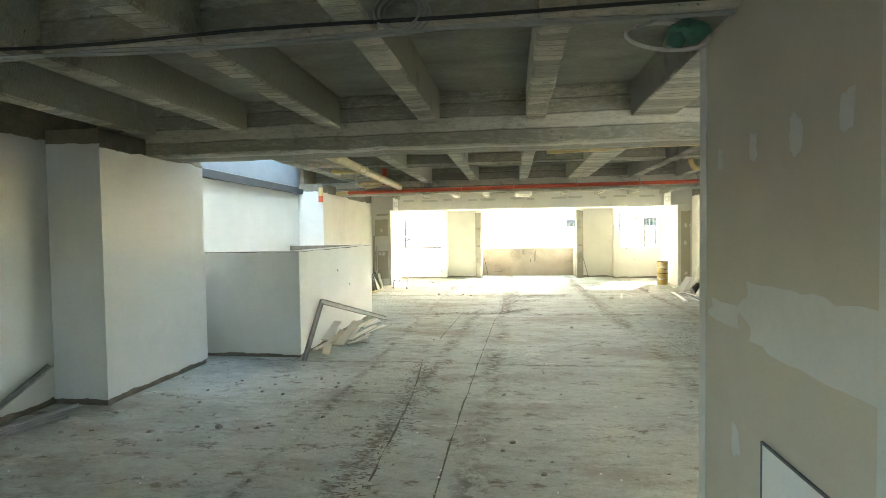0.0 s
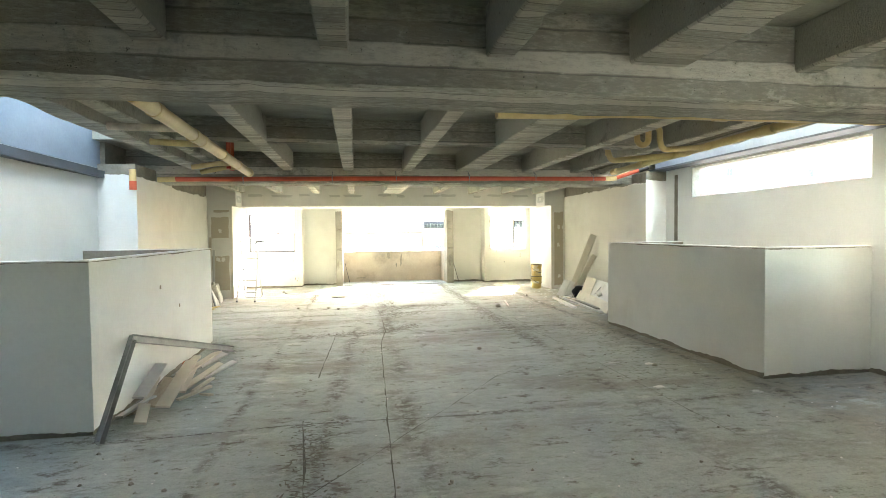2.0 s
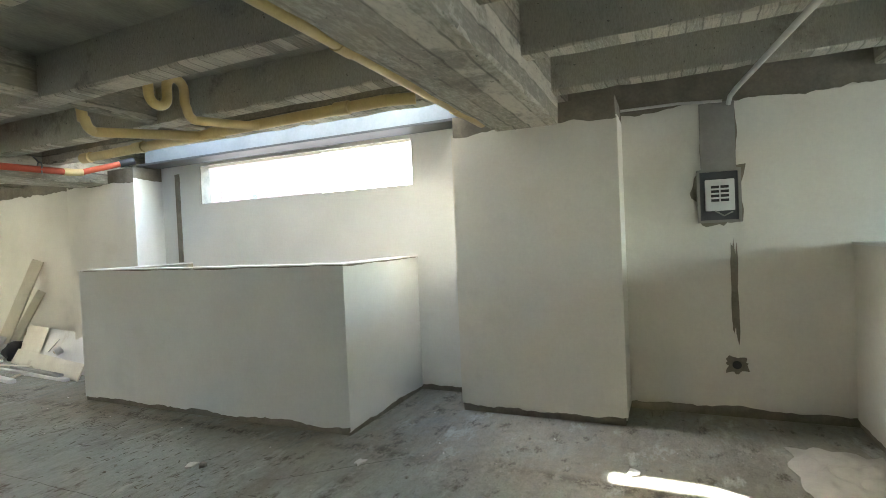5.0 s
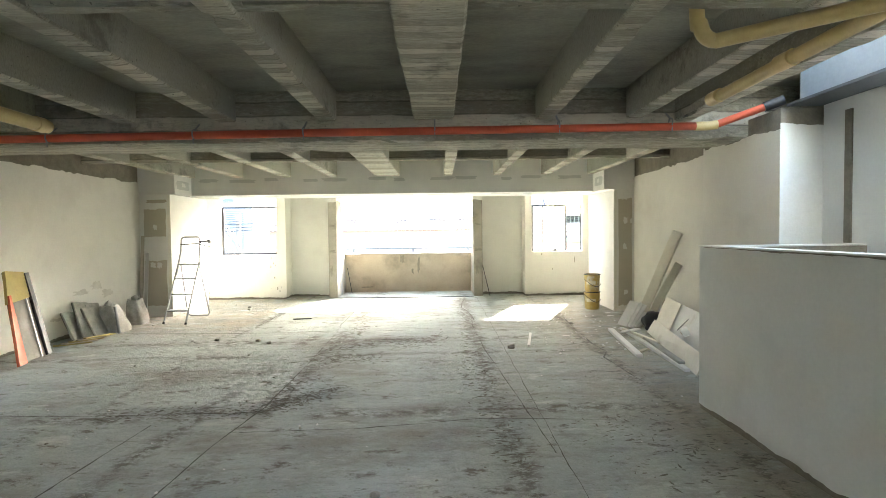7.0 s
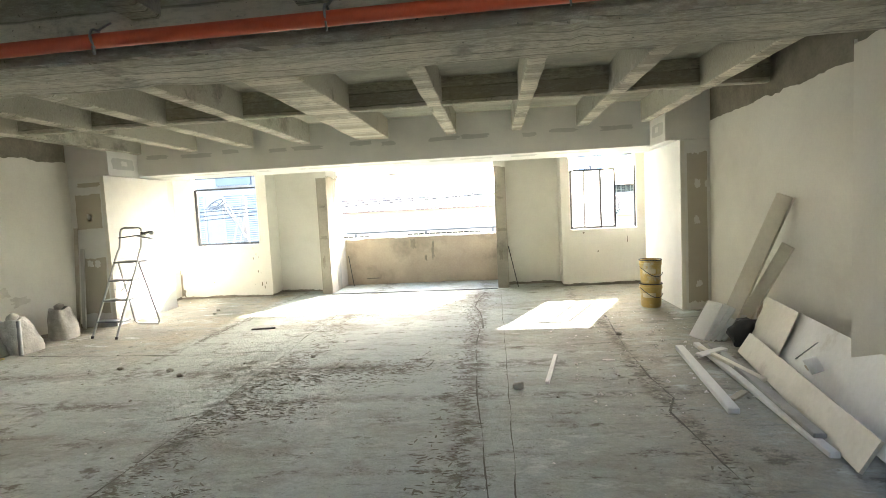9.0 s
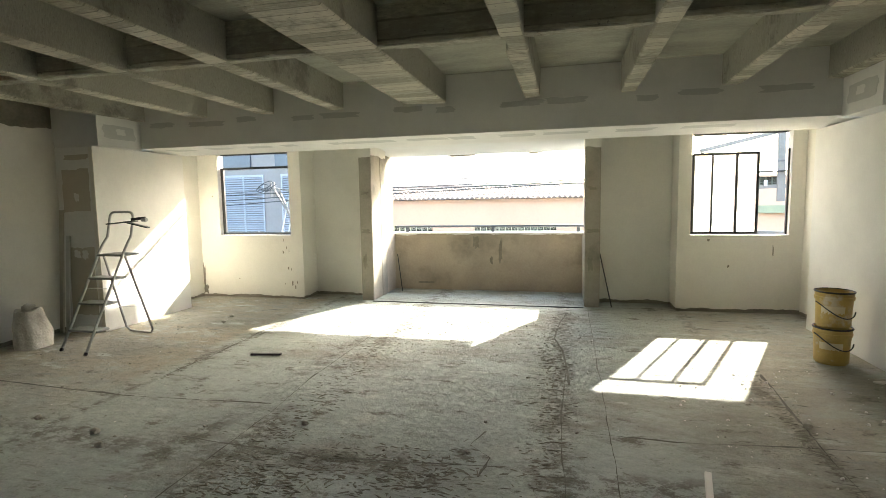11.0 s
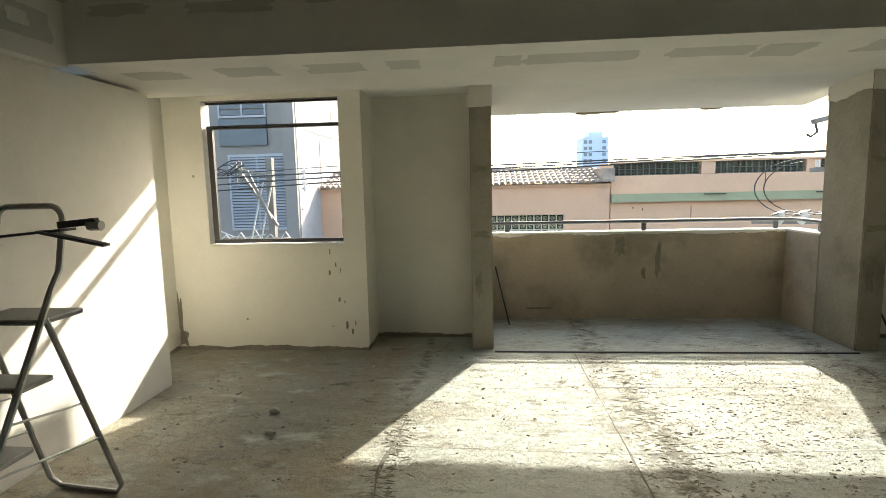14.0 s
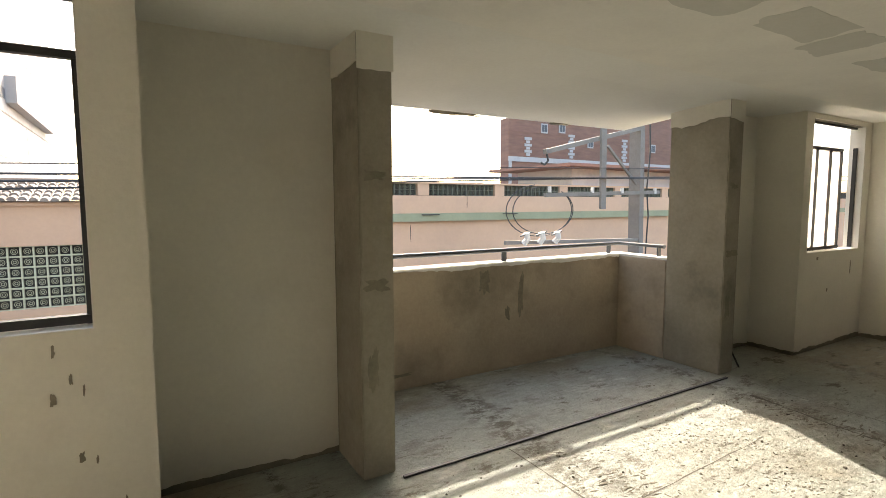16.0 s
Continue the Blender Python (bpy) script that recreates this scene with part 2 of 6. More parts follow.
def boarded(name, base, dark, across, pitch, soffit_only, side_tone):
    """Concrete cast against boards: each board its own tone, with dark joints and grain along it; sides blended towards
    a flat tone.
    """
    m = material(name, base, 0.9)
    n, l = m.node_tree.nodes, m.node_tree.links
    b = n["Principled BSDF"]
    co, geo = n.new("ShaderNodeTexCoord"), n.new("ShaderNodeNewGeometry")
    sep, nor = n.new("ShaderNodeSeparateXYZ"), n.new("ShaderNodeSeparateXYZ")
    l.new(co.outputs["Object"], sep.inputs[0])
    l.new(geo.outputs["True Normal"], nor.inputs[0])

    def calc(op, p, q=None, r=None):
        x = n.new("ShaderNodeMath")
        x.operation = op
        for k, v in enumerate((p, q, r)):
            if v is None:
                continue
            if isinstance(v, (int, float)):
                x.inputs[k].default_value = v
            else:
                l.new(v, x.inputs[k])
        return x.outputs[0]

    def nz(scale, stretch, detail=6.0, rgh=0.65):
        mp, t = n.new("ShaderNodeMapping"), n.new("ShaderNodeTexNoise")
        mp.inputs["Scale"].default_value = stretch
        l.new(co.outputs["Object"], mp.inputs["Vector"])
        t.inputs["Scale"].default_value, t.inputs["Detail"].default_value, t.inputs["Roughness"].default_value = scale, detail, rgh
        l.new(mp.outputs[0], t.inputs["Vector"])
        return t.outputs["Fac"]

    def step(v, lo, hi, a=0.0, c=1.0):
        x = n.new("ShaderNodeMapRange")
        x.interpolation_type = "SMOOTHSTEP"
        for k, w in (("From Min", lo), ("From Max", hi), ("To Min", a), ("To Max", c)):
            x.inputs[k].default_value = w
        l.new(v, x.inputs["Value"])
        return x.outputs[0]

    def mixed(fac, a, c):
        x = n.new("ShaderNodeMix")
        x.data_type = "RGBA"
        l.new(fac, x.inputs[0])
        for k, v in ((6, a), (7, c)):
            if isinstance(v, tuple):
                x.inputs[k].default_value = (*v, 1)
            else:
                l.new(v, x.inputs[k])
        return x.outputs[2]

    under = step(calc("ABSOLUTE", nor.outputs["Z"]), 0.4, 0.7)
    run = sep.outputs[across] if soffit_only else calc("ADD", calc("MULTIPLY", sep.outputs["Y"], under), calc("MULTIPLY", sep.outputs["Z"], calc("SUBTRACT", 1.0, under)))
    cell = calc("DIVIDE", calc("ADD", run, calc("MULTIPLY_ADD", nz(3.0, (1, 1, 1), 2.0), 0.03, 0.0)), pitch)
    white = n.new("ShaderNodeTexWhiteNoise")
    white.noise_dimensions = "1D"
    l.new(calc("FLOOR", cell), white.inputs["W"])
    gap = calc("PINGPONG", cell, 0.5)
    joint = calc("MULTIPLY", step(gap, 0.02, 0.09, 1.0, 0.0), step(nz(2.2, (1, 1, 1), 4.0), 0.38, 0.56))
    board = under if soffit_only else 1.0
    grain = nz(9.0, (1.5, 14, 4) if across == "Y" else (1.4, 4, 5), 7.0, 0.72)
    tone = calc("ADD", calc("MULTIPLY", calc("SUBTRACT", white.outputs["Value"], 0.5), calc("MULTIPLY", 0.55, board)), calc("ADD", calc("MULTIPLY", step(grain, 0.3, 0.7), 0.45), calc("MULTIPLY", nz(1.1, (1, 1, 1), 8.0), 0.6)))
    col = mixed(step(tone, 0.15, 0.85), dark, base)
    col = mixed(calc("MULTIPLY", calc("SUBTRACT", 1.0, under), side_tone[0]), col, side_tone[1])
    pale = step(nz(2.6, (1, 1.6, 1.6), 9.0, 0.75), 0.60, 0.68)
    col = mixed(calc("MULTIPLY", pale, 0.55), col, (0.60, 0.57, 0.48))
    damp = step(nz(1.3, (1, 1, 1), 9.0, 0.72), 0.54, 0.66)
    col = mixed(calc("MULTIPLY", damp, 0.65), col, (0.13, 0.125, 0.10))
    pits = step(nz(38.0, (1, 1, 1), 3.0, 0.6), 0.66, 0.72)
    col = mixed(calc("MULTIPLY", pits, 0.7), col, (0.07, 0.068, 0.055))
    col = mixed(calc("MULTIPLY", calc("MULTIPLY", joint, board), 0.6), col, (0.09, 0.085, 0.068))
    l.new(col, b.inputs["Base Color"])
    bp = n.new("ShaderNodeBump")
    bp.inputs["Strength"].default_value, bp.inputs["Distance"].default_value = 0.8, 0.02
    hgt = calc("SUBTRACT", calc("MULTIPLY_ADD", grain, 0.6, calc("MULTIPLY", white.outputs["Value"], calc("MULTIPLY", 0.3, board))), calc("MULTIPLY", pits, 0.5))
    l.new(hgt, bp.inputs["Height"])
    l.new(bp.outputs["Normal"], b.inputs["Normal"])
    return m


M["concrete"] = boarded("concrete", (0.56, 0.53, 0.43), (0.29, 0.275, 0.215), "Z", 0.13, False, (0.0, (0.3, 0.3, 0.3)))
# Rib sides go 0.55 of the way to a plainer, darker tone.
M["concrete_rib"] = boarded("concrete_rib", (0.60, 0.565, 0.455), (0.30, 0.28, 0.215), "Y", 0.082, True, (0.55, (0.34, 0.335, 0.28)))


def floor_material():
    """Raw cement screed: pale grey-green, trowel streaks across the room, dark dust and worn patches."""
    m = material("floor_screed", (0.36, 0.36, 0.32), 0.85)
    nt = m.node_tree
    n, l = nt.nodes, nt.links
    b = n["Principled BSDF"]
    co = n.new("ShaderNodeTexCoord")

    def nz(scale, stretch, detail=6.0, rgh=0.6):
        mp = n.new("ShaderNodeMapping")
        mp.inputs["Scale"].default_value = stretch
        l.new(co.outputs["Object"], mp.inputs["Vector"])
        t = n.new("ShaderNodeTexNoise")
        t.inputs["Scale"].default_value, t.inputs["Detail"].default_value, t.inputs["Roughness"].default_value = scale, detail, rgh
        l.new(mp.outputs[0], t.inputs["Vector"])
        return t.outputs["Fac"]

    def ramp(fac, p0, c0, p1, c1):
        r = n.new("ShaderNodeValToRGB")
        r.color_ramp.elements[0].position, r.color_ramp.elements[0].color = p0, (*c0, 1)
        r.color_ramp.elements[1].position, r.color_ramp.elements[1].color = p1, (*c1, 1)
        l.new(fac, r.inputs["Fac"])
        return r.outputs["Color"]

    def mixed(fac, a, c, mode="MIX"):
        x = n.new("ShaderNodeMix")
        x.data_type, x.blend_type = "RGBA", mode
        if isinstance(fac, float):
            x.inputs[0].default_value = fac
        else:
            l.new(fac, x.inputs[0])
        l.new(a, x.inputs[6])
        if isinstance(c, tuple):
            x.inputs[7].default_value = (*c, 1)
        else:
            l.new(c, x.inputs[7])
        return x.outputs[2]

    W, K = (1, 1, 1), (0, 0, 0)
    col = ramp(nz(0.7, (1, 1, 1)), 0.3, (0.29, 0.32, 0.29), 0.7, (0.395, 0.425, 0.39))
    sep = n.new("ShaderNodeSeparateXYZ")
    l.new(co.outputs["Object"], sep.inputs[0])

    def calc(op, p, q=None, r=None):
        x = n.new("ShaderNodeMath")
        x.operation = op
        for k, v in enumerate((p, q, r)):
            if v is None:
                continue
            if isinstance(v, (int, float)):
                x.inputs[k].default_value = v
            else:
                l.new(v, x.inputs[k])
        return x.outputs[0]

    # trampled brown dust outside the two lengthwise joints of the street half and along the side walls
    sway = calc("MULTIPLY_ADD", nz(1.6, (1, 1, 1), 6.0, 0.7), 0.7, -0.35)
    near_left = ramp(calc("MULTIPLY_ADD", calc("ADD", sep.outputs["X"], sway), 2.0, 3.75), 0.0, W, 0.5, K)
    near_right = ramp(calc("MULTIPLY_ADD", calc("ADD", sep.outputs["X"], sway), 1.4, -3.5), 0.0, K, 1.0, W)
    deep = ramp(calc("MULTIPLY", calc("ADD", sep.outputs["Y"], sway), 0.05), 0.60, K, 0.68, W)
    edge_dust = calc("MAXIMUM", calc("MULTIPLY", near_left, deep), calc("MULTIPLY", near_right, 0.75))
    edge_dust = calc("MULTIPLY", edge_dust, ramp(nz(2.4, (1, 1.4, 1), 9.0, 0.75), 0.28, K, 0.52, W))
    col = mixed(calc("MULTIPLY", edge_dust, 0.9), col, (0.30, 0.262, 0.19))
    streaks = nz(2.0, (1.0, 2.4, 1), 11.0, 0.78)
    col = mixed(ramp(streaks, 0.54, K, 0.63, W), col, (0.245, 0.255, 0.225))
    worn = nz(0.55, (0.8, 1.6, 1), 9.0, 0.72)
    col = mixed(ramp(worn, 0.50, K, 0.64, W), col, (0.235, 0.232, 0.19))
    dust = nz(3.0, (1, 1.7, 1), 11.0, 0.78)
    col = mixed(ramp(dust, 0.56, K, 0.62, W), col, (0.145, 0.137, 0.11))
    pale = nz(1.7, (0.9, 2.0, 1), 9.0, 0.72)
    col = mixed(ramp(pale, 0.57, K, 0.66, W), col, (0.44, 0.46, 0.415))
    thin = nz(4.0, (0.9, 5.5, 1), 8.0, 0.75)
    gate = n.new("ShaderNodeMath")
    gate.operation = "MULTIPLY"
    l.new(ramp(thin, 0.57, K, 0.63, W), gate.inputs[0])
    l.new(ramp(nz(0.8, (1, 1, 1), 4.0), 0.44, K, 0.60, W), gate.inputs[1])
    col = mixed(calc("MULTIPLY", gate.outputs[0], 0.75), col, (0.18, 0.172, 0.14))
    flecks = nz(34.0, (1, 1.3, 1), 4.0, 0.7)
    col = mixed(calc("MULTIPLY", ramp(flecks, 0.64, K, 0.69, W), 0.75), col, (0.11, 0.105, 0.085))

    wander = calc("MULTIPLY_ADD", nz(1.1, (1, 1, 1), 3.0), 0.9, -0.45)
    crust = nz(5.0, (1.5, 2.0, 1), 11.0, 0.82)
    for k, (a0, slope, along, width) in enumerate(((1.72, 0.004, 1, 0.15), (-0.30, 0.012, 1, 0.16), (-1.25, 0.06, 1, 0.13), (9.40, 0.03, 0, 0.14), (5.85, 0.0, 0, 0.06), (12.2, 0.03, 0, 0.17), (3.20, 0.0, 1, 0.09), (-1.64, 0.0, 1, 0.07), (11.4, 0.03, 0, 0.10))):
        across, run = (sep.outputs["X"], sep.outputs["Y"]) if along else (sep.outputs["Y"], sep.outputs["X"])
        line = calc("MULTIPLY_ADD", run, slope, a0)
        dist = calc("ABSOLUTE", calc("ADD", calc("SUBTRACT", across, line), calc("MULTIPLY", wander, 0.28 if along else 0.25)))
        band = ramp(calc("DIVIDE", dist, width), 0.2, W, 1.0, K)
        soft = n.new("ShaderNodeMath")
        soft.operation = "MULTIPLY"
        l.new(band, soft.inputs[0])
        l.new(ramp(crust, 0.47, K, 0.54, W), soft.inputs[1])
        fade = calc("MULTIPLY", soft.outputs[0], ramp(nz(0.5 + 0.13 * k, (1, 1, 1), 3.0), 0.36, K, 0.54, W))
        col = mixed(calc("MULTIPLY", fade, 0.9), col, (0.115, 0.108, 0.085))
    grit = nz(55.0, (1, 1, 1), 3.0, 0.8)
    col = mixed(0.55, col, ramp(grit, 0.3, (0.45, 0.45, 0.45), 0.7, (0.62, 0.62, 0.62)), "OVERLAY")
    mottle = nz(11.0, (1, 1.5, 1), 8.0, 0.8)
    col = mixed(0.4, col, ramp(mottle, 0.38, (0.38, 0.38, 0.375), 0.62, (0.62, 0.62, 0.62)), "OVERLAY")
    l.new(col, b.inputs["Base Color"])
    add = n.new("ShaderNodeMath")
    add.operation = "MULTIPLY_ADD"
    add.inputs[1].default_value = 0.5
    l.new(nz(25.0, (1, 1, 1), 6.0, 0.75), add.inputs[0])
    lip = calc("MULTIPLY_ADD", ramp(crust, 0.47, K, 0.56, W), 0.35, streaks)
    lip = calc("MULTIPLY_ADD", ramp(thin, 0.56, K, 0.62, W), -0.25, lip)
    lip = calc("MULTIPLY_ADD", ramp(dust, 0.56, K, 0.62, W), -0.2, lip)
    l.new(lip, add.inputs[2])
    bp = n.new("ShaderNodeBump")
    bp.inputs["Strength"].default_value, bp.inputs["Distance"].default_value = 0.65, 0.02
    l.new(add.outputs[0], bp.inputs["Height"])
    l.new(bp.outputs["Normal"], b.inputs["Normal"])
    return m


M["floor"] = floor_material()


def glass_material():
    """Window glass under a film of dry plaster dust, thicker in streaks."""
    m = material("glass", (0.9, 0.92, 0.9), 0.1)
    n, l = m.node_tree.nodes, m.node_tree.links
    clear = n.new("ShaderNodeBsdfTransparent")
    film = n.new("ShaderNodeBsdfTranslucent")
    film.inputs["Color"].default_value = (0.75, 0.73, 0.67, 1)
    gloss = n.new("ShaderNodeBsdfGlossy")
    gloss.inputs["Roughness"].default_value = 0.12
    co, tx, mr = n.new("ShaderNodeTexCoord"), n.new("ShaderNodeTexNoise"), n.new("ShaderNodeMapRange")
    tx.inputs["Scale"].default_value, tx.inputs["Detail"].default_value = 6.0, 6.0
    mr.inputs["To Min"].default_value, mr.inputs["To Max"].default_value = 0.25, 0.75
    l.new(co.outputs["Object"], tx.inputs["Vector"])
    l.new(tx.outputs["Fac"], mr.inputs["Value"])
    mix, top = n.new("ShaderNodeMixShader"), n.new("ShaderNodeMixShader")
    l.new(mr.outputs[0], mix.inputs[0])
    l.new(clear.outputs[0], mix.inputs[1])
    l.new(film.outputs[0], mix.inputs[2])
    top.inputs[0].default_value = 0.05
    l.new(mix.outputs[0], top.inputs[1])
    l.new(gloss.outputs[0], top.inputs[2])
    l.new(top.outputs[0], n["Material Output"].inputs["Surface"])
    return m


M["glass"] = glass_material()


# ---- mesh helpers ----
def box(bm, x0, x1, y0, y1, z0, z1):
    vs = [bm.verts.new((x, y, z)) for z in (z0, z1) for y in (y0, y1) for x in (x0, x1)]
    for f in ((0, 2, 3, 1), (4, 5, 7, 6), (0, 1, 5, 4), (2, 6, 7, 3), (0, 4, 6, 2), (1, 3, 7, 5)):
        bm.faces.new([vs[i] for i in f])
    return vs


def finish(bm, name, mat, parent=None, label="", smooth=False):
    bmesh.ops.recalc_face_normals(bm, faces=bm.faces)
    me = bpy.data.meshes.new(name)
    bm.to_mesh(me)
    bm.free()
    me.materials.append(mat)
    if smooth:
        me.polygons.foreach_set("use_smooth", [True] * len(me.polygons))
        me.set_sharp_from_angle(angle=radians(40))
    ob = new(name, me)
    if parent:
        ob.parent = parent
        ob.matrix_parent_inverse = Matrix.Translation(-parent.location)
    if label:
        ob["label"] = label
    return ob


def part(name, bm, mat, parent, label="", smooth=False):
    return finish(bm, name, mat, parent, label, smooth)


def boxes(name, mat, items, parent=None, label="", bevel=0.0):
    bm = bmesh.new()
    for it in items:
        box(bm, *it)
    if bevel:
        bmesh.ops.bevel(bm, geom=bm.edges[:], offset=bevel, segments=2, affect="EDGES")
    return finish(bm, name, mat, parent, label)


def structure(ob, label, category="wall"):
    return tagged(ob, label, category, kind="structure")


def wall(name, mat, axis, p0, p1, u0, u1, z0, z1, holes=(), label="", cell=0.0):
    """A wall of thickness p0..p1 along axis ('x': the wall runs along y), with holes (u0, u1, z0, z1) cut through it."""
    us = sorted({u0, u1, *[h[0] for h in holes], *[h[1] for h in holes]})
    zs = sorted({z0, z1, *[h[2] for h in holes], *[h[3] for h in holes]})
    bm = bmesh.new()
    cache = {}

    def v(u, z, p):
        k = (round(u, 4), round(z, 4), p)
        if k not in cache:
            cache[k] = bm.verts.new((p, u, z) if axis == "x" else (u, p, z))
        return cache[k]

    def solid(i, j):
        if not (0 <= i < len(us) - 1 and 0 <= j < len(zs) - 1):
            return False
        uc, zc = (us[i] + us[i + 1]) / 2, (zs[j] + zs[j + 1]) / 2
        return not any(h[0] < uc < h[1] and h[2] < zc < h[3] for h in holes)

    for i in range(len(us) - 1):
        for j in range(len(zs) - 1):
            if not solid(i, j):
                continue
            a, b, c, d = us[i], us[i + 1], zs[j], zs[j + 1]
            for p in (p0, p1):
                bm.faces.new([v(a, c, p), v(b, c, p), v(b, d, p), v(a, d, p)])
            for di, dj, e in ((-1, 0, ((a, c), (a, d))), (1, 0, ((b, c), (b, d))), (0, -1, ((a, c), (b, c))), (0, 1, ((a, d), (b, d)))):
                if not solid(i + di, j + dj):
                    (ua, za), (ub, zb) = e
                    bm.faces.new([v(ua, za, p0), v(ub, zb, p0), v(ub, zb, p1), v(ua, za, p1)])
    return structure(finish(bm, name, mat), label)

def rough_beam(name, mat, x0, x1, y0, y1, z0, z1, amp=0.007, step=0.09, seed=0.0, label="rough board-marked concrete beam", category="beam", chamfer=0.012):
    """A cast beam or rib with chipped, wavering edges, running along its longer side."""
    along_x = (x1 - x0) > (y1 - y0)
    a0, a1, b0, b1 = (x0, x1, y0, y1) if along_x else (y0, y1, x0, x1)
    n = max(2, int((a1 - a0) / step))
    bm = bmesh.new()
    rings = []
    c = chamfer
    prof = [(b0, z1), (b0, z0 + c), (b0 + c, z0), (b1 - c, z0), (b1, z0 + c), (b1, z1)]
    for i in range(n + 1):
        a = a0 + (a1 - a0) * i / n
        ring = []
        for k, (b, z) in enumerate(prof):
            e = noise.noise_vector(Vector((a * 3.1 + seed, b * 5.0 + k * 0.7, z * 4.0 + seed * 1.7)))
            chip = max(0.0, noise.noise(Vector((a * 6.0, b * 9 + seed, k // 3 * 3.3))) - 0.35) * 0.05
            inward = chip if k in (1, 2) else -chip if k in (3, 4) else 0.0
            bb = b + e.x * amp + inward
            zz = z + (e.y * amp + (chip if k in (1, 2, 3, 4) else 0.0) if z < z1 - 0.01 else 0.0)
            ring.append(bm.verts.new((a, bb, zz) if along_x else (bb, a, zz)))
        rings.append(ring)
    for r, q in zip(rings, rings[1:]):
        for k in range(len(prof)):
            kk = (k + 1) % len(prof)
            bm.faces.new([r[k], r[kk], q[kk], q[k]])
    bm.faces.new(rings[0])
    bm.faces.new(rings[-1])
    return structure(finish(bm, name, mat), label, category)


def coat(name, mat, parent, axis, p, out, u0, u1, z0, z1, rag0=0.02, rag1=0.0, thick=0.008, holes=(), seed=0.0, label=""):
    """A skim of plaster on a wall face at p, standing out by thick towards out, with ragged lower and upper edges, cut round holes."""
    bm = bmesh.new()
    spans = []
    edges = sorted({u0, u1, *[v for h in holes for v in h[:2] if u0 < v < u1]})
    for a, b in zip(edges, edges[1:]):
        mid = (a + b) / 2
        h = [q for q in holes if q[0] < mid < q[1]]
        if h:
            spans += [(a, b, z0, h[0][2], rag0, 0.0), (a, b, h[0][3], z1, 0.0, rag1)]
        else:
            spans.append((a, b, z0, z1, rag0, rag1))
    for a, b, za, zb, ra, rb in spans:
        if zb - za < 0.02:
            continue
        n = max(1, int((b - a) / 0.035)) if (ra or rb) else 1
        cols = []
        for i in range(n + 1):
            u = a + (b - a) * i / n

            def wob(z, r, k):
                if not r:
                    return z
                return z + r * (noise.noise(Vector((u * 3.0 + seed, z, k))) * 1.4 + noise.noise(Vector((u * 19.0 + seed, z, k))) * 0.6)

            lo, hi = wob(za, ra, 0.3), wob(zb, rb, 7.7)
            col = []
            for q in (p, p + out * thick):
                for z in (lo, hi):
                    col.append(bm.verts.new((q, u, z) if axis == "x" else (u, q, z)))
            cols.append(col)
        for c, d in zip(cols, cols[1:]):
            bm.faces.new([c[2], d[2], d[3], c[3]])
            bm.faces.new([c[0], c[2], d[2], d[0]])
            bm.faces.new([c[1], c[3], d[3], d[1]])
    return part(name, bm, mat, parent, label)


def blotch(bm, axis, p, out, u, z, ru, rz, seed, n=22, rag=0.25, thick=0.003, square=0.75):
    """A hand-smeared flat patch with an uneven outline, thick proud of a face."""
    ring = []
    for i in range(n):
        a = 2 * math.pi * i / n
        ca, sa = math.cos(a), math.sin(a)
        k = max(abs(ca), abs(sa)) ** -square
        r = k * (1 + rag * noise.noise(Vector((ca * 1.6 + seed, sa * 1.6, seed * 3.1))) + 0.4 * rag * noise.noise(Vector((ca * 6 + seed, sa * 6, seed))))
        uu, zz = u + ru * ca * r, z + rz * sa * r
        ring.append((uu, zz))

    def vert(uu, zz, q):
        return bm.verts.new((q, uu, zz) if axis == "x" else (uu, q, zz) if axis == "y" else (uu, zz, q))

    top = [vert(a, b, p + out * thick) for a, b in ring]
    low = [vert(a, b, p) for a, b in ring]
    bm.faces.new(top)
    for i in range(n):
        j = (i + 1) % n
        bm.faces.new([low[i], low[j], top[j], top[i]])


def patches(name, mat, parent, axis, p, out, items, label="", rag=0.25, thick=0.003, square=0.75):
    bm = bmesh.new()
    for k, (u, z, ru, rz) in enumerate(items):
        blotch(bm, axis, p, out, u, z, ru, rz, k * 2.37 + u * 1.3 + z, n=40, rag=rag, thick=thick, square=square)
    return part(name, bm, mat, parent, label)


def bar(bm, a, b, w, h, up=(0, 0, 1)):
    """A box-section bar from a to b, w wide and h high."""
    a, b = Vector(a), Vector(b)
    d = (b - a).normalized()
    side = d.cross(Vector(up))
    if side.length < 1e-3:
        side = d.cross(Vector((0, 1, 0)))
    side.normalize()
    top = side.cross(d)
    vs = [bm.verts.new(q + side * sx * w / 2 + top * sy * h / 2) for q in (a, b) for sx, sy in ((-1, -1), (1, -1), (1, 1), (-1, 1))]
    for f in ((0, 1, 2, 3), (7, 6, 5, 4), (0, 4, 5, 1), (1, 5, 6, 2), (2, 6, 7, 3), (3, 7, 4, 0)):
        bm.faces.new([vs[i] for i in f])


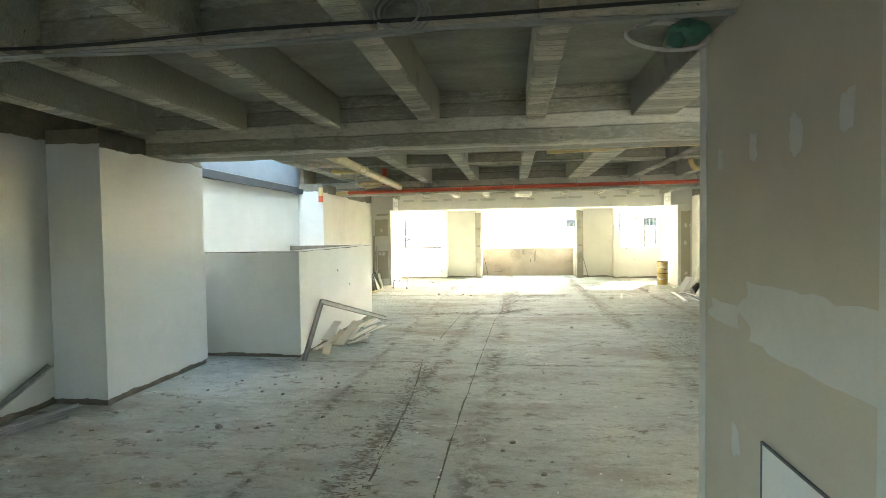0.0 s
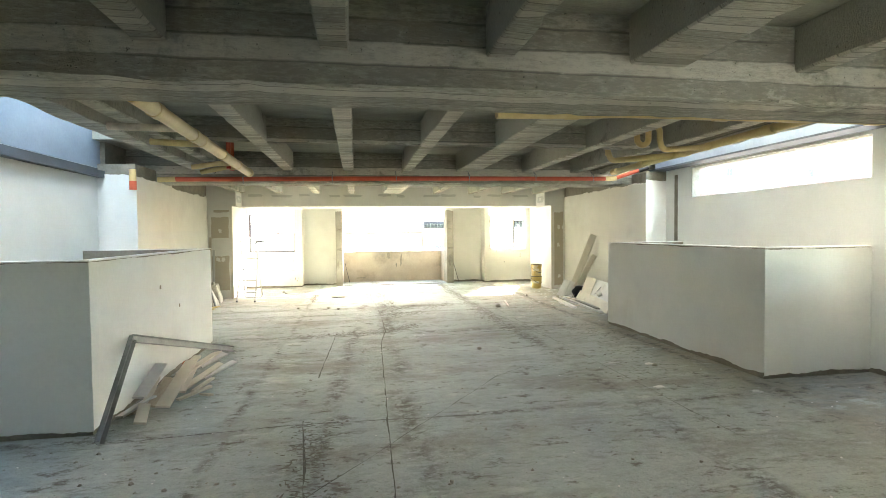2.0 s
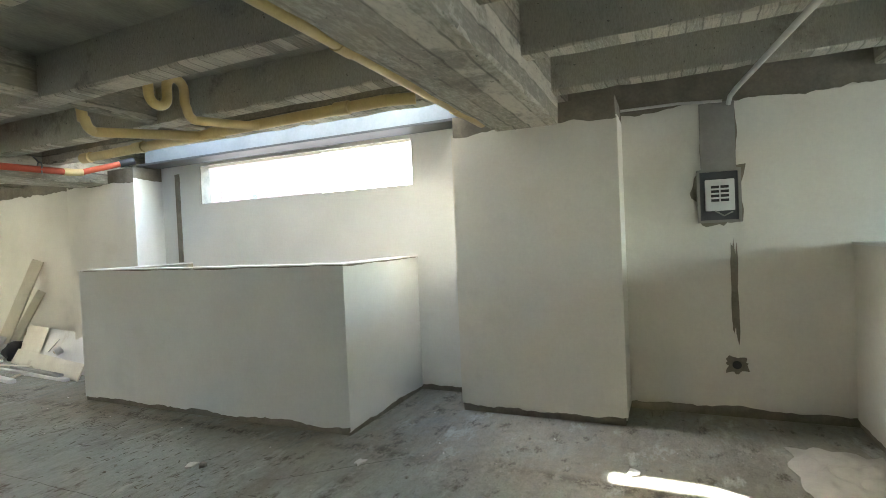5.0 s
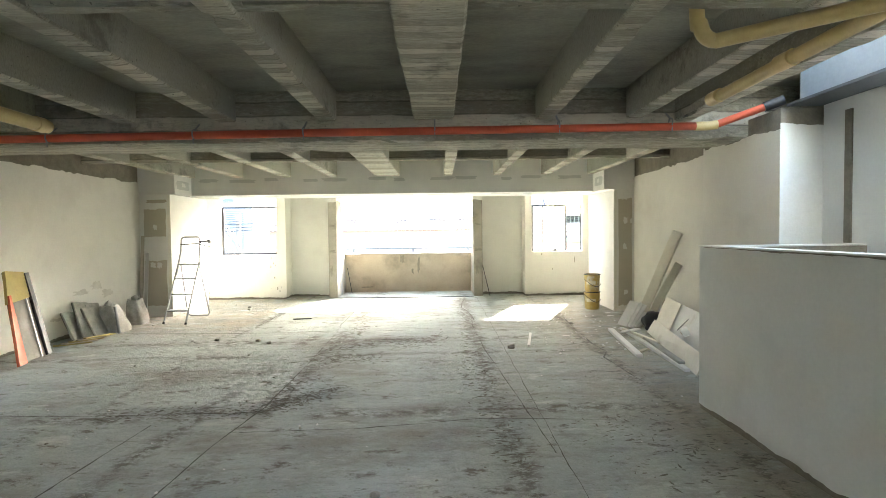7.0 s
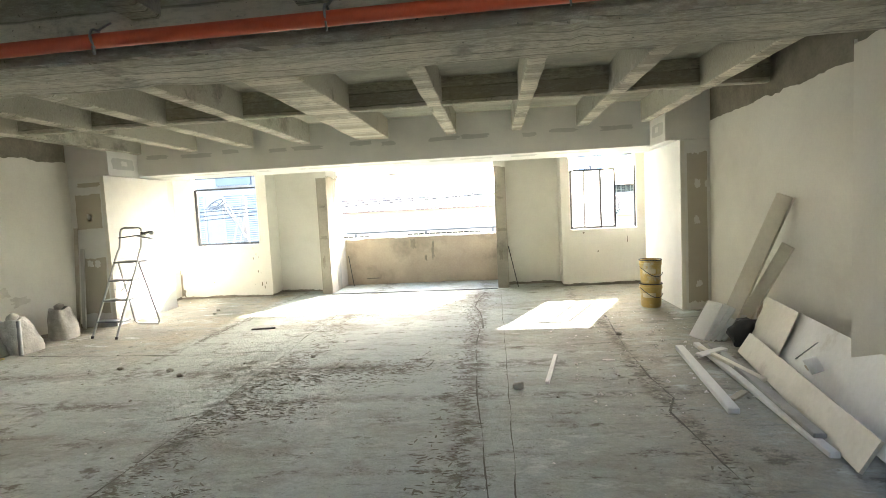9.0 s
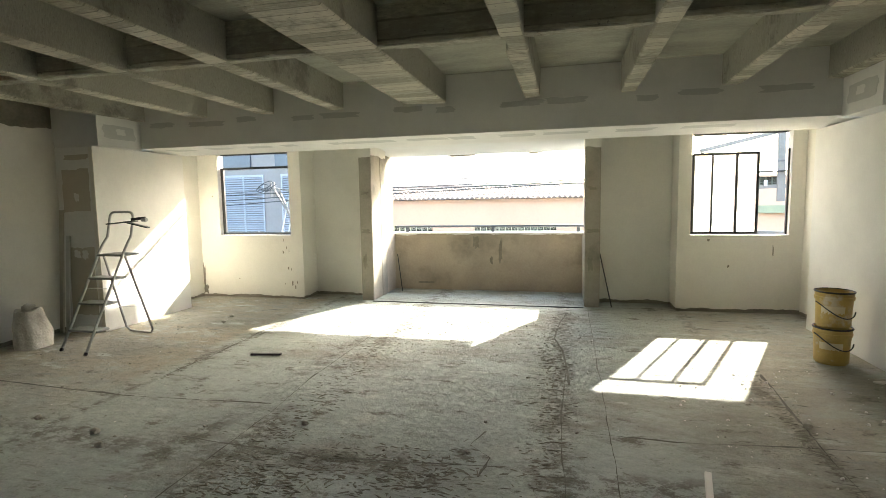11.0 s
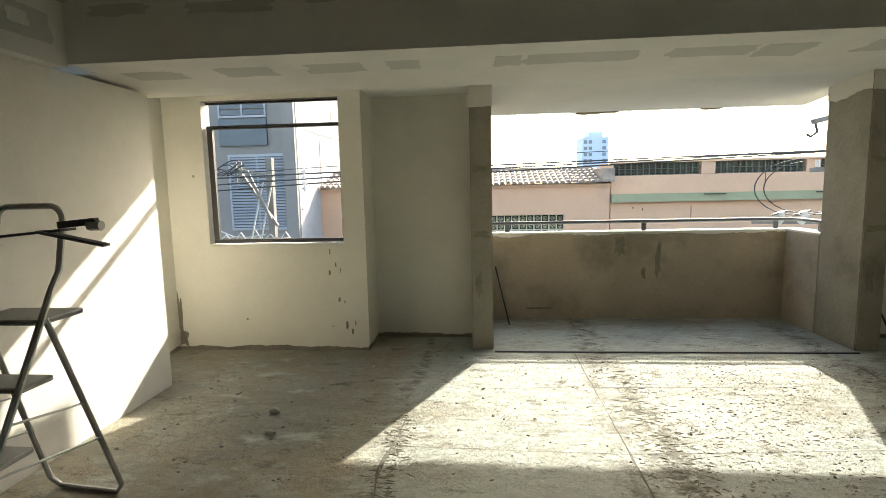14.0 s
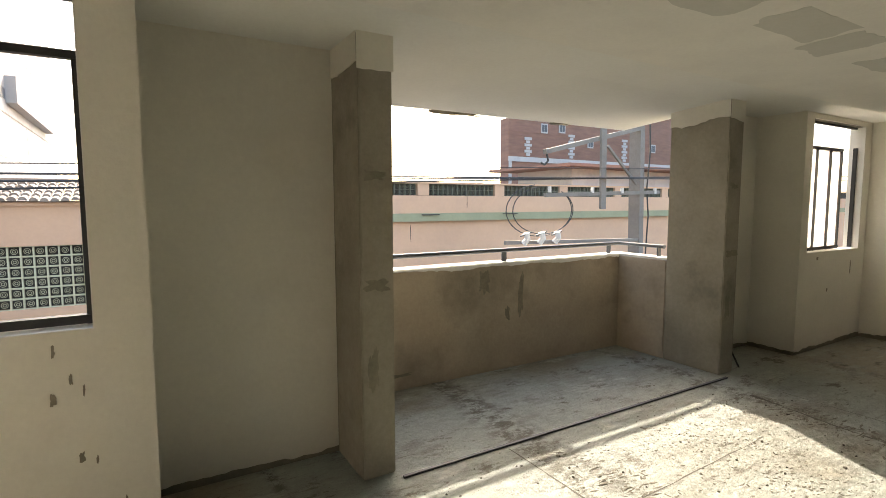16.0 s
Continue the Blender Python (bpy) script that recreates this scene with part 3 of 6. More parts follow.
def tube(bm, pts, r, seg=10, cap=True):
    """A round tube along a line of points."""
    pts = [Vector(p) for p in pts]
    rings = []
    ref = None
    for i, p in enumerate(pts):
        d = (pts[min(i + 1, len(pts) - 1)] - pts[max(i - 1, 0)]).normalized()
        if ref is None:
            ref = d.orthogonal().normalized()
        ref = (ref - d * ref.dot(d)).normalized()
        s = d.cross(ref)
        rings.append([bm.verts.new(p + (ref * math.cos(2 * math.pi * k / seg) + s * math.sin(2 * math.pi * k / seg)) * r) for k in range(seg)])
    for a, b in zip(rings, rings[1:]):
        for k in range(seg):
            bm.faces.new([a[k], a[(k + 1) % seg], b[(k + 1) % seg], b[k]])
    if cap:
        bm.faces.new(rings[0])
        bm.faces.new(rings[-1])


def arc(c, u, v, r, a0, a1, n=6):
    c, u, v = Vector(c), Vector(u), Vector(v)
    return [c + (u * math.cos(a0 + (a1 - a0) * i / n) + v * math.sin(a0 + (a1 - a0) * i / n)) * r for i in range(n + 1)]


def thing(name, at, label, category, group=""):
    e = tagged(new(name), label, category, group)
    e.location = at
    return e


def tube_part(name, mat, parent, pts, r, seg=10, label=""):
    bm = bmesh.new()
    tube(bm, pts, r, seg)
    return part(name, bm, mat, parent, label, smooth=True)


def bar_part(name, mat, parent, a, b, w, h, up=(0, 0, 1), label="", bevel=0.0):
    bm = bmesh.new()
    bar(bm, a, b, w, h, up)
    if bevel:
        bmesh.ops.bevel(bm, geom=bm.edges[:], offset=bevel, segments=1, affect="EDGES")
    return part(name, bm, mat, parent, label)


def lump(bm, at, size, seed, sub=2, flat=0.6):
    r = bmesh.ops.create_icosphere(bm, subdivisions=sub, radius=1.0)
    for v in r["verts"]:
        k = 1 + 0.35 * noise.noise(v.co * 1.7 + Vector((seed, seed * 2, 0)))
        v.co = Vector((v.co.x * size[0] * k, v.co.y * size[1] * k, max(-flat, v.co.z) * size[2] * k)) + Vector(at)


# ---- plan (metres; y runs from the dark end to the street) ----
XR1, XR2, XR3 = 4.61, 4.63, 4.76      # right wall: near, at the light well, far
XL1, XL2, XL3 = -4.18, -4.14, -4.06   # left wall likewise
SLAB = 2.82
B1, B2, B3 = (4.71, 5.22), (10.26, 10.82), (15.06, 15.30)
ZB, ZR = 2.33, 2.53
SOF = 2.33

floor = boxes("floor", M["floor"], [(-4.4, 5.0, -3.2, 17.88, -0.3, 0.0)])
structure(floor, "grey raw concrete floor with dirt and trowel marks", "floor")

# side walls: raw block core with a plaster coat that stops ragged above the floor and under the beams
# The opening at y -1.6..1.2 is unseen, added to let daylight in.
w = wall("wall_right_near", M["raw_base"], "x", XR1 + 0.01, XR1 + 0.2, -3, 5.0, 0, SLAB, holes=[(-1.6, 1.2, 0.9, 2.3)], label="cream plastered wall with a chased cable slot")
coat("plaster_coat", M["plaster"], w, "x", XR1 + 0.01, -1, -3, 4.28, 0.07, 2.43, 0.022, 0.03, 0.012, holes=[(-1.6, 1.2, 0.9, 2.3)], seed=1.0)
WALL_R = w
w = wall("wall_right_well", M["raw_base"], "x", XR2 + 0.01, XR2 + 0.15, 5.0, 10.0, 0, 3.45, holes=[(6.24, 9.11, 2.03, 2.48)], label="white plastered light-well wall with a high opening")
coat("plaster_coat", M["plaster_cool"], w, "x", XR2 + 0.01, -1, 5.62, 9.78, 0.05, 3.45, 0.02, 0.0, 0.012, holes=[(6.24, 9.11, 2.03, 2.48)], seed=2.0)
w = wall("wall_right_far", M["raw_base"], "x", XR3 + 0.01, XR3 + 0.2, 10.0, 14.6, 0, SLAB, label="cream plastered side wall")
coat("plaster_coat", M["plaster"], w, "x", XR3 + 0.01, -1, 11.07, 14.44, 0.06, 2.42, 0.02, 0.03, 0.012, seed=3.0)
# Its opening is out of view, added to light the partition from the left.
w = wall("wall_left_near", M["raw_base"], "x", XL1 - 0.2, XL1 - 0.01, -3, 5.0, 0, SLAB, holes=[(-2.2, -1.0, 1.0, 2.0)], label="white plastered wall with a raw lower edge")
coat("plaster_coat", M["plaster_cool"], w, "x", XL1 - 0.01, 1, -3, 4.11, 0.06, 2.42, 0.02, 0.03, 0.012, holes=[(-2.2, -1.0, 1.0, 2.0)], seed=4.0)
w = wall("wall_left_well", M["raw_base"], "x", XL2 - 0.15, XL2 - 0.01, 5.0, 9.6, 0, 4.4, label="white plastered light-well wall")
coat("plaster_coat", M["plaster_cool"], w, "x", XL2 - 0.01, 1, 5.63, 9.5, 0.05, 4.4, 0.02, 0.0, 0.012, seed=5.0)
w = wall("wall_left_far", M["raw_base"], "x", XL3 - 0.2, XL3 - 0.01, 9.6, 14.6, 0, SLAB, label="cream plastered side wall")
coat("plaster_coat", M["plaster"], w, "x", XL3 - 0.01, 1, 10.9, 14.44, 0.05, 2.40, 0.02, 0.03, 0.012, seed=6.0)
patches("smudge", M["smudge"], w, "x", XL3 + 0.002, 1, [(12.9, 0.62, 0.16, 0.03), (13.25, 0.70, 0.10, 0.05), (13.5, 0.55, 0.12, 0.05), (12.4, 0.30, 0.10, 0.02)], rag=0.9, thick=0.0006)
# Both back openings are unseen, added to brighten the near end.
wall("wall_back", M["plaster"], "y", -3.2, -3.0, -4.4, 5.0, 0, SLAB, holes=[(-2.5, -1.9, 1.2, 2.1), (1.3, 4.4, 0.7, 2.5)], label="plastered back wall with unseen openings added to let light in")

# wall piers under the beams
for nm, x0, x1, y0, y1, s, mt in (
    ("wall_pier_1", 4.17, XR1 + 0.1, 4.28, 5.62, -1, "plaster"), ("wall_pier_2", 4.25, XR3 + 0.1, 9.78, 11.07, -1, "plaster"),
    ("wall_pier_3", XL1 - 0.1, -3.64, 4.11, 5.63, 1, "plaster_cool"), ("wall_pier_4", XL3 - 0.2, -3.64, 9.50, 10.90, 1, "plaster"),
):
    t = 0.012
    xa, xb = (x0 + t, x1) if s < 0 else (x0, x1 - t)
    p = structure(boxes(nm, M["raw_base"], [(xa, xb, y0 + t, y1 - t, 0, 2.5)]), "plastered wall pier under a concrete beam", "pier")
    face = xa if s < 0 else xb
    sd = y0 * 1.7
    coat("plaster_coat", M[mt], p, "x", face, s, y0, y1, 0.055, 2.34, 0.022, 0.025, t, seed=sd)
    ua, ub = x0, x1
    coat("plaster_coat", M["plaster_cool" if y0 > 9 else mt], p, "y", y0 + t, -1, ua, ub, 0.05, 2.36, 0.02, 0.02, t, seed=sd + 1)
    coat("plaster_coat", M[mt], p, "y", y1 - t, 1, ua, ub, 0.05, 2.36, 0.02, 0.02, t, seed=sd + 2)


# light-well parapets
def parapet(name, x0, x1, y0, y1, s, seed):
    t, c, top = 0.12, 0.012, 1.325
    xf = x0 if s < 0 else x1
    if s < 0:
        items = [(x0 + c, x0 + t, y0 + c, y1, 0, top - 0.012), (x0 + t, x1, y0 + c, y0 + t, 0, top - 0.012), (x0 + t, x1, y1 - t, y1, 0, top - 0.012)]
        lid = [(x0 - 0.008, x0 + t, y0 - 0.008, y1 + 0.01, top - 0.010, top), (x0 + t, x1, y0 - 0.008, y0 + t, top - 0.010, top), (x0 + t, x1, y1 - t, y1 + 0.01, top - 0.010, top)]
    else:
        items = [(x1 - t, x1 - c, y0 + c, y1, 0, top - 0.012), (x0, x1 - t, y0 + c, y0 + t, 0, top - 0.012), (x0, x1 - t, y1 - t, y1, 0, top - 0.012)]
        lid = [(x1 - t, x1 + 0.008, y0 - 0.008, y1 + 0.01, top - 0.010, top), (x0, x1 - t, y0 - 0.008, y0 + t, top - 0.010, top), (x0, x1 - t, y1 - t, y1 + 0.01, top - 0.010, top)]
    p = structure(boxes(name, M["raw_base"], items), "white plastered parapet round a light well, raw at its foot", "parapet")
    coat("plaster_coat", M["plaster_cool"], p, "x", xf - s * c, s, y0, y1, 0.05, top - 0.02, 0.02, 0.008, c, seed=seed)
    coat("plaster_coat", M["plaster_cool"], p, "y", y0 + c, -1, x0, x1, 0.04, top - 0.02, 0.018, 0.008, c, seed=seed + 1)
    boxes("coping", M["compound"], lid, p, "pale mortar coping")
    return p


pr = parapet("parapet_right", 3.37, XR2, 6.225, 9.43, -1, 11.0)
pl = parapet("parapet_left", XL2, -2.61, 5.965, 9.19, 1, 21.0)
patches("stain", M["cement"], pl, "x", -2.608, 1, [(7.35, 0.98, 0.018, 0.018), (7.9, 0.72, 0.012, 0.02)])

# drywall partition by the start
part_wall = structure(boxes("partition_wall", M["gypsum"], [(0.99, 1.105, -3.0, 2.872, 0, 2.50)]), "brown-grey drywall partition with filled joints and screw spots", "partition")
boxes("corner_bead", M["compound_grey"], [(0.986, 1.108, 2.874, 2.879, 0, 2.50), (0.985, 0.9895, 2.79, 2.877, 0, 2.50)], part_wall)
patches("joint_filler", M["compound_grey"], part_wall, "x", 0.99, -1, [(2.62, 1.86, 0.026, 0.05), (2.28, 1.86, 0.03, 0.055), (1.97, 1.86, 0.04, 0.068), (1.69, 1.88, 0.035, 0.06), (2.44, 0.57, 0.035, 0.07)], rag=0.4, thick=0.0012)
patches("joint_band", M["compound_grey"], part_wall, "x", 0.99, -1, [(1.92, 1.17, 0.42, 0.13), (2.58, 1.13, 0.16, 0.05)], rag=0.35, thick=0.0012)
coat("joint_band", M["compound_grey"], part_wall, "x", 0.99, -1, 1.09, 1.54, 0.0, 2.50, 0, 0, 0.002)
hatch = boxes("access_hatch", M["compound"], [(0.981, 0.9892, 1.70, 2.17, 0.18, 0.66)], part_wall, "white access hatch cover")
boxes("frame", M["steel_dark"], [(0.980, 0.9888, 2.172, 2.184, 0.17, 0.672), (0.980, 0.9888, 1.69, 2.172, 0.662, 0.672)], hatch)

hw = structure(boxes("half_wall", M["raw_base"], [(1.11, XR1, 2.60, 2.75, 0, 1.31)]), "white plastered half-height wall", "wall")
coat("plaster_coat", M["plaster"], hw, "y", 2.75, 1, 1.11, XR1, 0.05, 1.31, 0.015, 0.0, 0.012, seed=31)
boxes("coping", M["compound"], [(1.11, XR1, 2.595, 2.77, 1.312, 1.33)], hw)

# street-side zone: clad piers, side walls, boxed beam ends
for s, nm in ((-1, "left"), (1, "right")):
    xo, xi, xe, yn = (XL3 - 0.2, -3.51, -3.98, 15.86) if s < 0 else (XR3 + 0.2, 4.40, 4.63, 15.98)
    a, b = sorted((xo, xi))
    pw = structure(boxes("pier_wall_" + nm, M["compound"], [(a, b, 14.44, yn, 0, 2.18)]), "drywall-clad pier with brown board and filler spots", "pier")
    lo, hi = (XL3 + 0.06, xi - 0.06) if s < 0 else (xi + 0.075, XR3 - 0.03)
    bm = bmesh.new()
    mid, hwid = (lo + hi) / 2, (hi - lo) / 2
    if s > 0:
        blotch(bm, "y", 14.44, -1, mid, 1.05, hwid * 0.95, 0.95, 3.3, n=120, rag=0.07, square=1.0)
    else:
        blotch(bm, "y", 14.44, -1, mid, 0.60, hwid * 0.9, 0.40, 3.3, n=80, rag=0.1, square=1.0)
        blotch(bm, "y", 14.44, -1, mid, 1.68, hwid * 0.9, 0.25, 5.3, n=80, rag=0.1, square=1.0)
        blotch(bm, "y", 14.44, -1, mid + 0.02, 2.06, hwid * 0.8, 0.03, 7.3, n=24, rag=0.3)
    part("bare_board", bm, M["gypsum"], pw, "bare brown drywall board")
    spots = [(mid + 0.01, 0.34, 0.035, 0.045), (mid - 0.01, 1.16, 0.035, 0.05), (mid, 1.62, 0.033, 0.05), (hi - 0.02, 1.62, 0.015, 0.04)] if s > 0 else [(mid - 0.05, 0.93, 0.04, 0.04), (mid + 0.06, 0.92, 0.04, 0.045), (mid, 1.6, 0.03, 0.045)]
    patches("filler_spot", M["compound"], pw, "y", 14.436, -1, spots, rag=0.5)
    boxes("corner_bead", M["plaster"], [(xi - 0.004 if s > 0 else xi - 0.05, xi + 0.05 if s > 0 else xi + 0.004, 14.432, 14.4395, 0, 2.17)], pw)
    a, b = sorted((xe, xe + s * 0.4))
    sw = structure(boxes("side_wall_" + nm, M["raw_base"], [(a, b, yn, 16.74, 0, 2.34)]), "cream plastered side wall", "wall")
    coat("plaster_coat", M["plaster"], sw, "x", xe, -s, yn, 16.72, 0.05, 2.33, 0.03, 0, 0.01, seed=41 + s)
    xb = -3.42 if s < 0 else 4.22
    a, b = sorted((xb, xo))
    br = structure(boxes("beam_end_" + nm, M["compound"], [(a, b, 14.44, 15.06, 2.184, SLAB)]), "drywall boxed beam end with a filler patch", "beam")
    patches("filler_band", M["compound_grey"], br, "x", xb, -s, [(14.74, 2.36, 0.22, 0.08)], rag=0.15)
    patches("filler_spot", M["compound"], br, "x", xb - s * 0.003, -s, [(14.76, 2.37, 0.06, 0.035)], rag=0.3)

HOLE_L, HOLE_R = (-3.61, -2.355, 0.99, 2.275), (3.34, 4.47, 0.99, 2.275)
for nm, x0, x1, hole in (("left", -4.0, -2.17, HOLE_L), ("right", 3.2, 4.65, HOLE_R)):
    f = wall("wall_front_" + nm, M["raw_base"], "y", 16.73, 16.86, x0, x1, 0, 2.5, holes=[hole], label="cream plastered street wall with a window opening")
    coat("plaster_coat", M["plaster"], f, "y", 16.73, -1, x0, x1, 0.045, SOF, 0.02, 0, 0.01, holes=[hole], seed=51 + x0)
    a, b, c, d = hole
    boxes("reveal", M["compound"], [(a - 0.004, a + 0.004, 16.722, 16.862, c, d), (b - 0.004, b + 0.004, 16.722, 16.862, c, d), (a + 0.004, b - 0.004, 16.722, 16.875, c - 0.005, c + 0.004)], f, "chipped pale window reveal")
    if nm == "left":
        patches("chip", M["raw_base"], f, "y", 16.72, -1, [(-2.49, 0.92, 0.005, 0.022), (-2.44, 0.80, 0.006, 0.018), (-2.40, 0.75, 0.004, 0.02), (-2.50, 0.73, 0.009, 0.022), (-2.42, 0.48, 0.009, 0.02), (-2.37, 0.46, 0.004, 0.015), (-2.36, 0.24, 0.010, 0.035), (-2.31, 0.18, 0.008, 0.025), (-2.28, 0.26, 0.004, 0.02), (-2.49, 0.23, 0.005, 0.006), (-3.72, 1.62, 0.010, 0.010), (-3.3, 0.3, 0.007, 0.010), (-3.955, 0.33, 0.022, 0.17), (-3.93, 0.12, 0.04, 0.07), (-2.72, 1.3, 0.006, 0.006)], rag=0.5)
    else:
        patches("chip", M["raw_base"], f, "y", 16.72, -1, [(3.56, 0.93, 0.015, 0.015), (3.8, 0.6, 0.01, 0.02), (4.3, 0.8, 0.006, 0.06)], rag=0.5)
for nm, x0, x1 in (("left", -2.17, -1.22), ("right", 2.24, 3.2)):
    # Left outer block is unseen, placed so its end cuts the window's sun patch.
    r = structure(boxes("recess_wall_" + nm, M["raw_base"], [(x0 - 0.12, x1 + 0.06, 17.17, 17.30, -0.3, 2.5), (x0 + 0.04, x1 + 0.06, 17.301, 18.10, -0.3, 2.5)] if nm == 'left' else [(x0 + 0.0, x1 + 0.12, 17.17, 17.30, -0.3, 2.5)]), "cream plastered recess wall", "wall")
    coat("plaster_coat", M["plaster"], r, "y", 17.17, -1, x0, x1, 0.045, SOF, 0.02, 0, 0.01, seed=61 + x0)
    xs = x0 if nm == "left" else x1
    sg = 1 if nm == "left" else -1
    r = structure(boxes("recess_return_" + nm, M["raw_base"], [(min(xs, xs - sg * 0.12), max(xs, xs - sg * 0.12), 16.86, 17.17, 0, 2.5)]), "cream plastered return", "wall")
    boxes("corner_bead", M["plaster"], [(min(xs - sg * 0.010, xs + sg * 0.012), max(xs - sg * 0.010, xs + sg * 0.012), 16.716, 16.74, 0.05, SOF)], r)
    coat("plaster_coat", M["plaster"], r, "x", xs, sg, 16.722, 17.17, 0.045, SOF, 0.02, 0, 0.008, seed=71 + x0)

for nm, x0, x1, s in (("left", -1.22, -1.03, 1), ("right", 2.04, 2.24, -1)):
    c = structure(boxes("balcony_column_" + nm, M["cement"], [(x0, x1, 16.77, 17.16, 0, SOF), (x0 + (0.125 if x0 < 0 else 0.0), x1 - (0.0 if x0 < 0 else 0.125), 17.16, 17.40, 0, SOF)] if x0 < 0 else [(x0, x1, 16.77, 17.32, 0, SOF)], bevel=0.008), "rough grey cement column at the balcony", "column")
    coat("plaster_coat", M["plaster"], c, "y", 16.77, -1, x0 - 0.006, x1 + 0.006, 2.17, SOF, 0.03, 0, 0.006, seed=81 + x0)
    coat("plaster_coat", M["plaster"], c, "x", x1 if s > 0 else x0, s, 16.77, 17.4 if s > 0 else 17.32, 2.17, SOF, 0.03, 0, 0.006, seed=83 + x0)
    coat("plaster_coat", M["plaster"], c, "x", x0 if s > 0 else x1, -s, 16.77, 17.17, 2.17, SOF, 0.03, 0, 0.006, seed=85 + x0)
    patches("patch", M["raw_base"], c, "y", 16.77, -1, [((x0 + x1) / 2, 1.62, 0.05, 0.02), ((x0 + x1) / 2, 1.05, 0.07, 0.03), ((x0 + x1) / 2 - 0.03, 0.6, 0.03, 0.1)], rag=0.6, thick=0.002)
bp = structure(boxes("balcony_parapet", M["cement_tan"], [(-1.09, 2.22, 17.87, 18.02, 0, 0.94), (-1.09, -1.05, 17.40, 17.87, 0, 0.94), (2.04, 2.22, 17.32, 17.87, 0, 0.94)], bevel=0.006), "rough cement balcony parapet with damp stains", "parapet")
# Coping and ragged mortar edge coloured pale to carry the sunlit parapet top.
boxes("coping", M["compound"], [(-1.09, 2.23, 17.88, 18.04, 0.942, 0.962), (-1.09, -1.06, 17.40, 17.88, 0.942, 0.962), (2.05, 2.23, 17.32, 17.88, 0.942, 0.962)], bp, "pale mortar coping")
coat("mortar_edge", M["compound"], bp, "y", 17.87, -1, -1.04, 2.04, 0.93, 0.955, 0.02, 0, 0.006, seed=91)
patches("damp_stain", M["raw_base"], bp, "y", 17.87, -1, [(0.35, 0.80, 0.05, 0.09), (0.75, 0.66, 0.03, 0.16), (0.6, 0.5, 0.02, 0.06), (-0.5, 0.12, 0.12, 0.012)], rag=0.6, thick=0.0015)
structure(boxes("balcony_floor", M["floor"], [(-1.4, 2.4, 17.88, 18.1, -0.3, -0.004)]), "grey balcony slab edge", "floor")
structure(boxes("threshold", M["steel_dark"], [(-1.02, 2.03, 16.685, 16.705, 0.001, 0.012)]), "dark metal threshold strip", "threshold")

# ceiling slab with two light wells, beams and ribs
structure(boxes("ceiling", M["slab"], [(-2.9, 3.7, -3.2, 15.2, SLAB, 3.0), (3.7, 5.0, -3.2, 5.7, SLAB, 3.0), (3.7, 5.0, 9.85, 15.2, SLAB, 3.0), (-4.4, -2.9, -3.2, 5.7, SLAB, 3.0), (-4.4, -2.9, 9.4, 15.2, SLAB, 3.0)]), "rough board-marked concrete ceiling slab", "ceiling")
structure(boxes("soffit", M["plaster_cool"], [(-4.4, 5.0, 16.12, 16.86, SOF, 3.0), (-2.3, -1.225, 16.86, 17.3, SOF, 3.0), (2.245, 3.35, 16.86, 17.3, SOF, 3.0)]), "white plaster soffit over the street side", "ceiling")
bm = bmesh.new()
for v in box(bm, -1.225, 2.245, 16.86, 18.02, SOF, 3.0):
    if v.co.y > 18 and v.co.z < 2.9:
        v.co.z = 2.24
structure(finish(bm, "balcony_soffit", M["plaster_cool"]), "white plaster soffit sloping down to the balcony edge", "ceiling")
bm = bmesh.new()
blotch(bm, "y", 18.02, -1, 0.1, 2.232, 0.25, 0.012, 1.0, n=40, rag=0.6, thick=0.02)
blotch(bm, "y", 18.02, -1, 1.3, 2.236, 0.12, 0.010, 4.0, n=30, rag=0.6, thick=0.02)
structure(finish(bm, "soffit_drip", M["cement"]), "ragged mortar along the balcony soffit edge", "trim")
sof = structure(boxes("soffit_board", M["compound"], [(-4.3, 4.9, 15.30, 16.12, 2.205, 3.0)]), "white drywall soffit with filler patches", "ceiling")
patches("filler_band", M["compound_grey"], sof, "z", 2.205, -1, [(-3.15, 15.44, 0.17, 0.11), (-2.56, 15.43, 0.17, 0.12), (-1.98, 15.41, 0.18, 0.13), (-1.57, 15.42, 0.10, 0.12), (-0.95, 15.44, 0.08, 0.12), (-0.52, 15.42, 0.32, 0.14), (0.22, 15.42, 0.22, 0.12), (0.62, 15.46, 0.14, 0.15), (1.25, 15.45, 0.20, 0.13), (1.8, 15.42, 0.24, 0.12), (2.5, 15.44, 0.2, 0.13), (3.2, 15.42, 0.25, 0.12)], rag=0.22, thick=0.0015, square=0.97)
rough_beam("beam_1", M["concrete"], -4.38, 4.80, *B1, ZB, SLAB, 0.012, seed=1.0)
rough_beam("beam_2", M["concrete"], -4.25, 4.95, *B2, ZB, SLAB, 0.012, seed=2.0)
fb = structure(boxes("beam_3", M["compound"], [(-3.42, 4.22, *B3, 2.20, SLAB)]), "drywall-clad front beam with filler marks", "beam")
patches("filler_band", M["compound_grey"], fb, "y", B3[0], -1, [(-3.1 + 0.62 * i + 0.1 * math.sin(i * 2.9), 2.475 + 0.015 * math.sin(i * 4), 0.17 + 0.07 * math.sin(i * 1.9), 0.03) for i in range(12)], rag=0.35)
rough_beam("edge_beam", M["concrete"], 3.55, 3.72, 5.34, 10.26, 2.50, 3.0, 0.02, seed=3.0, label="broken concrete slab edge at a light well")
rough_beam("edge_beam", M["concrete"], -3.0, -2.78, 5.34, 10.26, 2.47, 3.0, 0.025, seed=4.0, label="broken concrete slab edge at a light well")
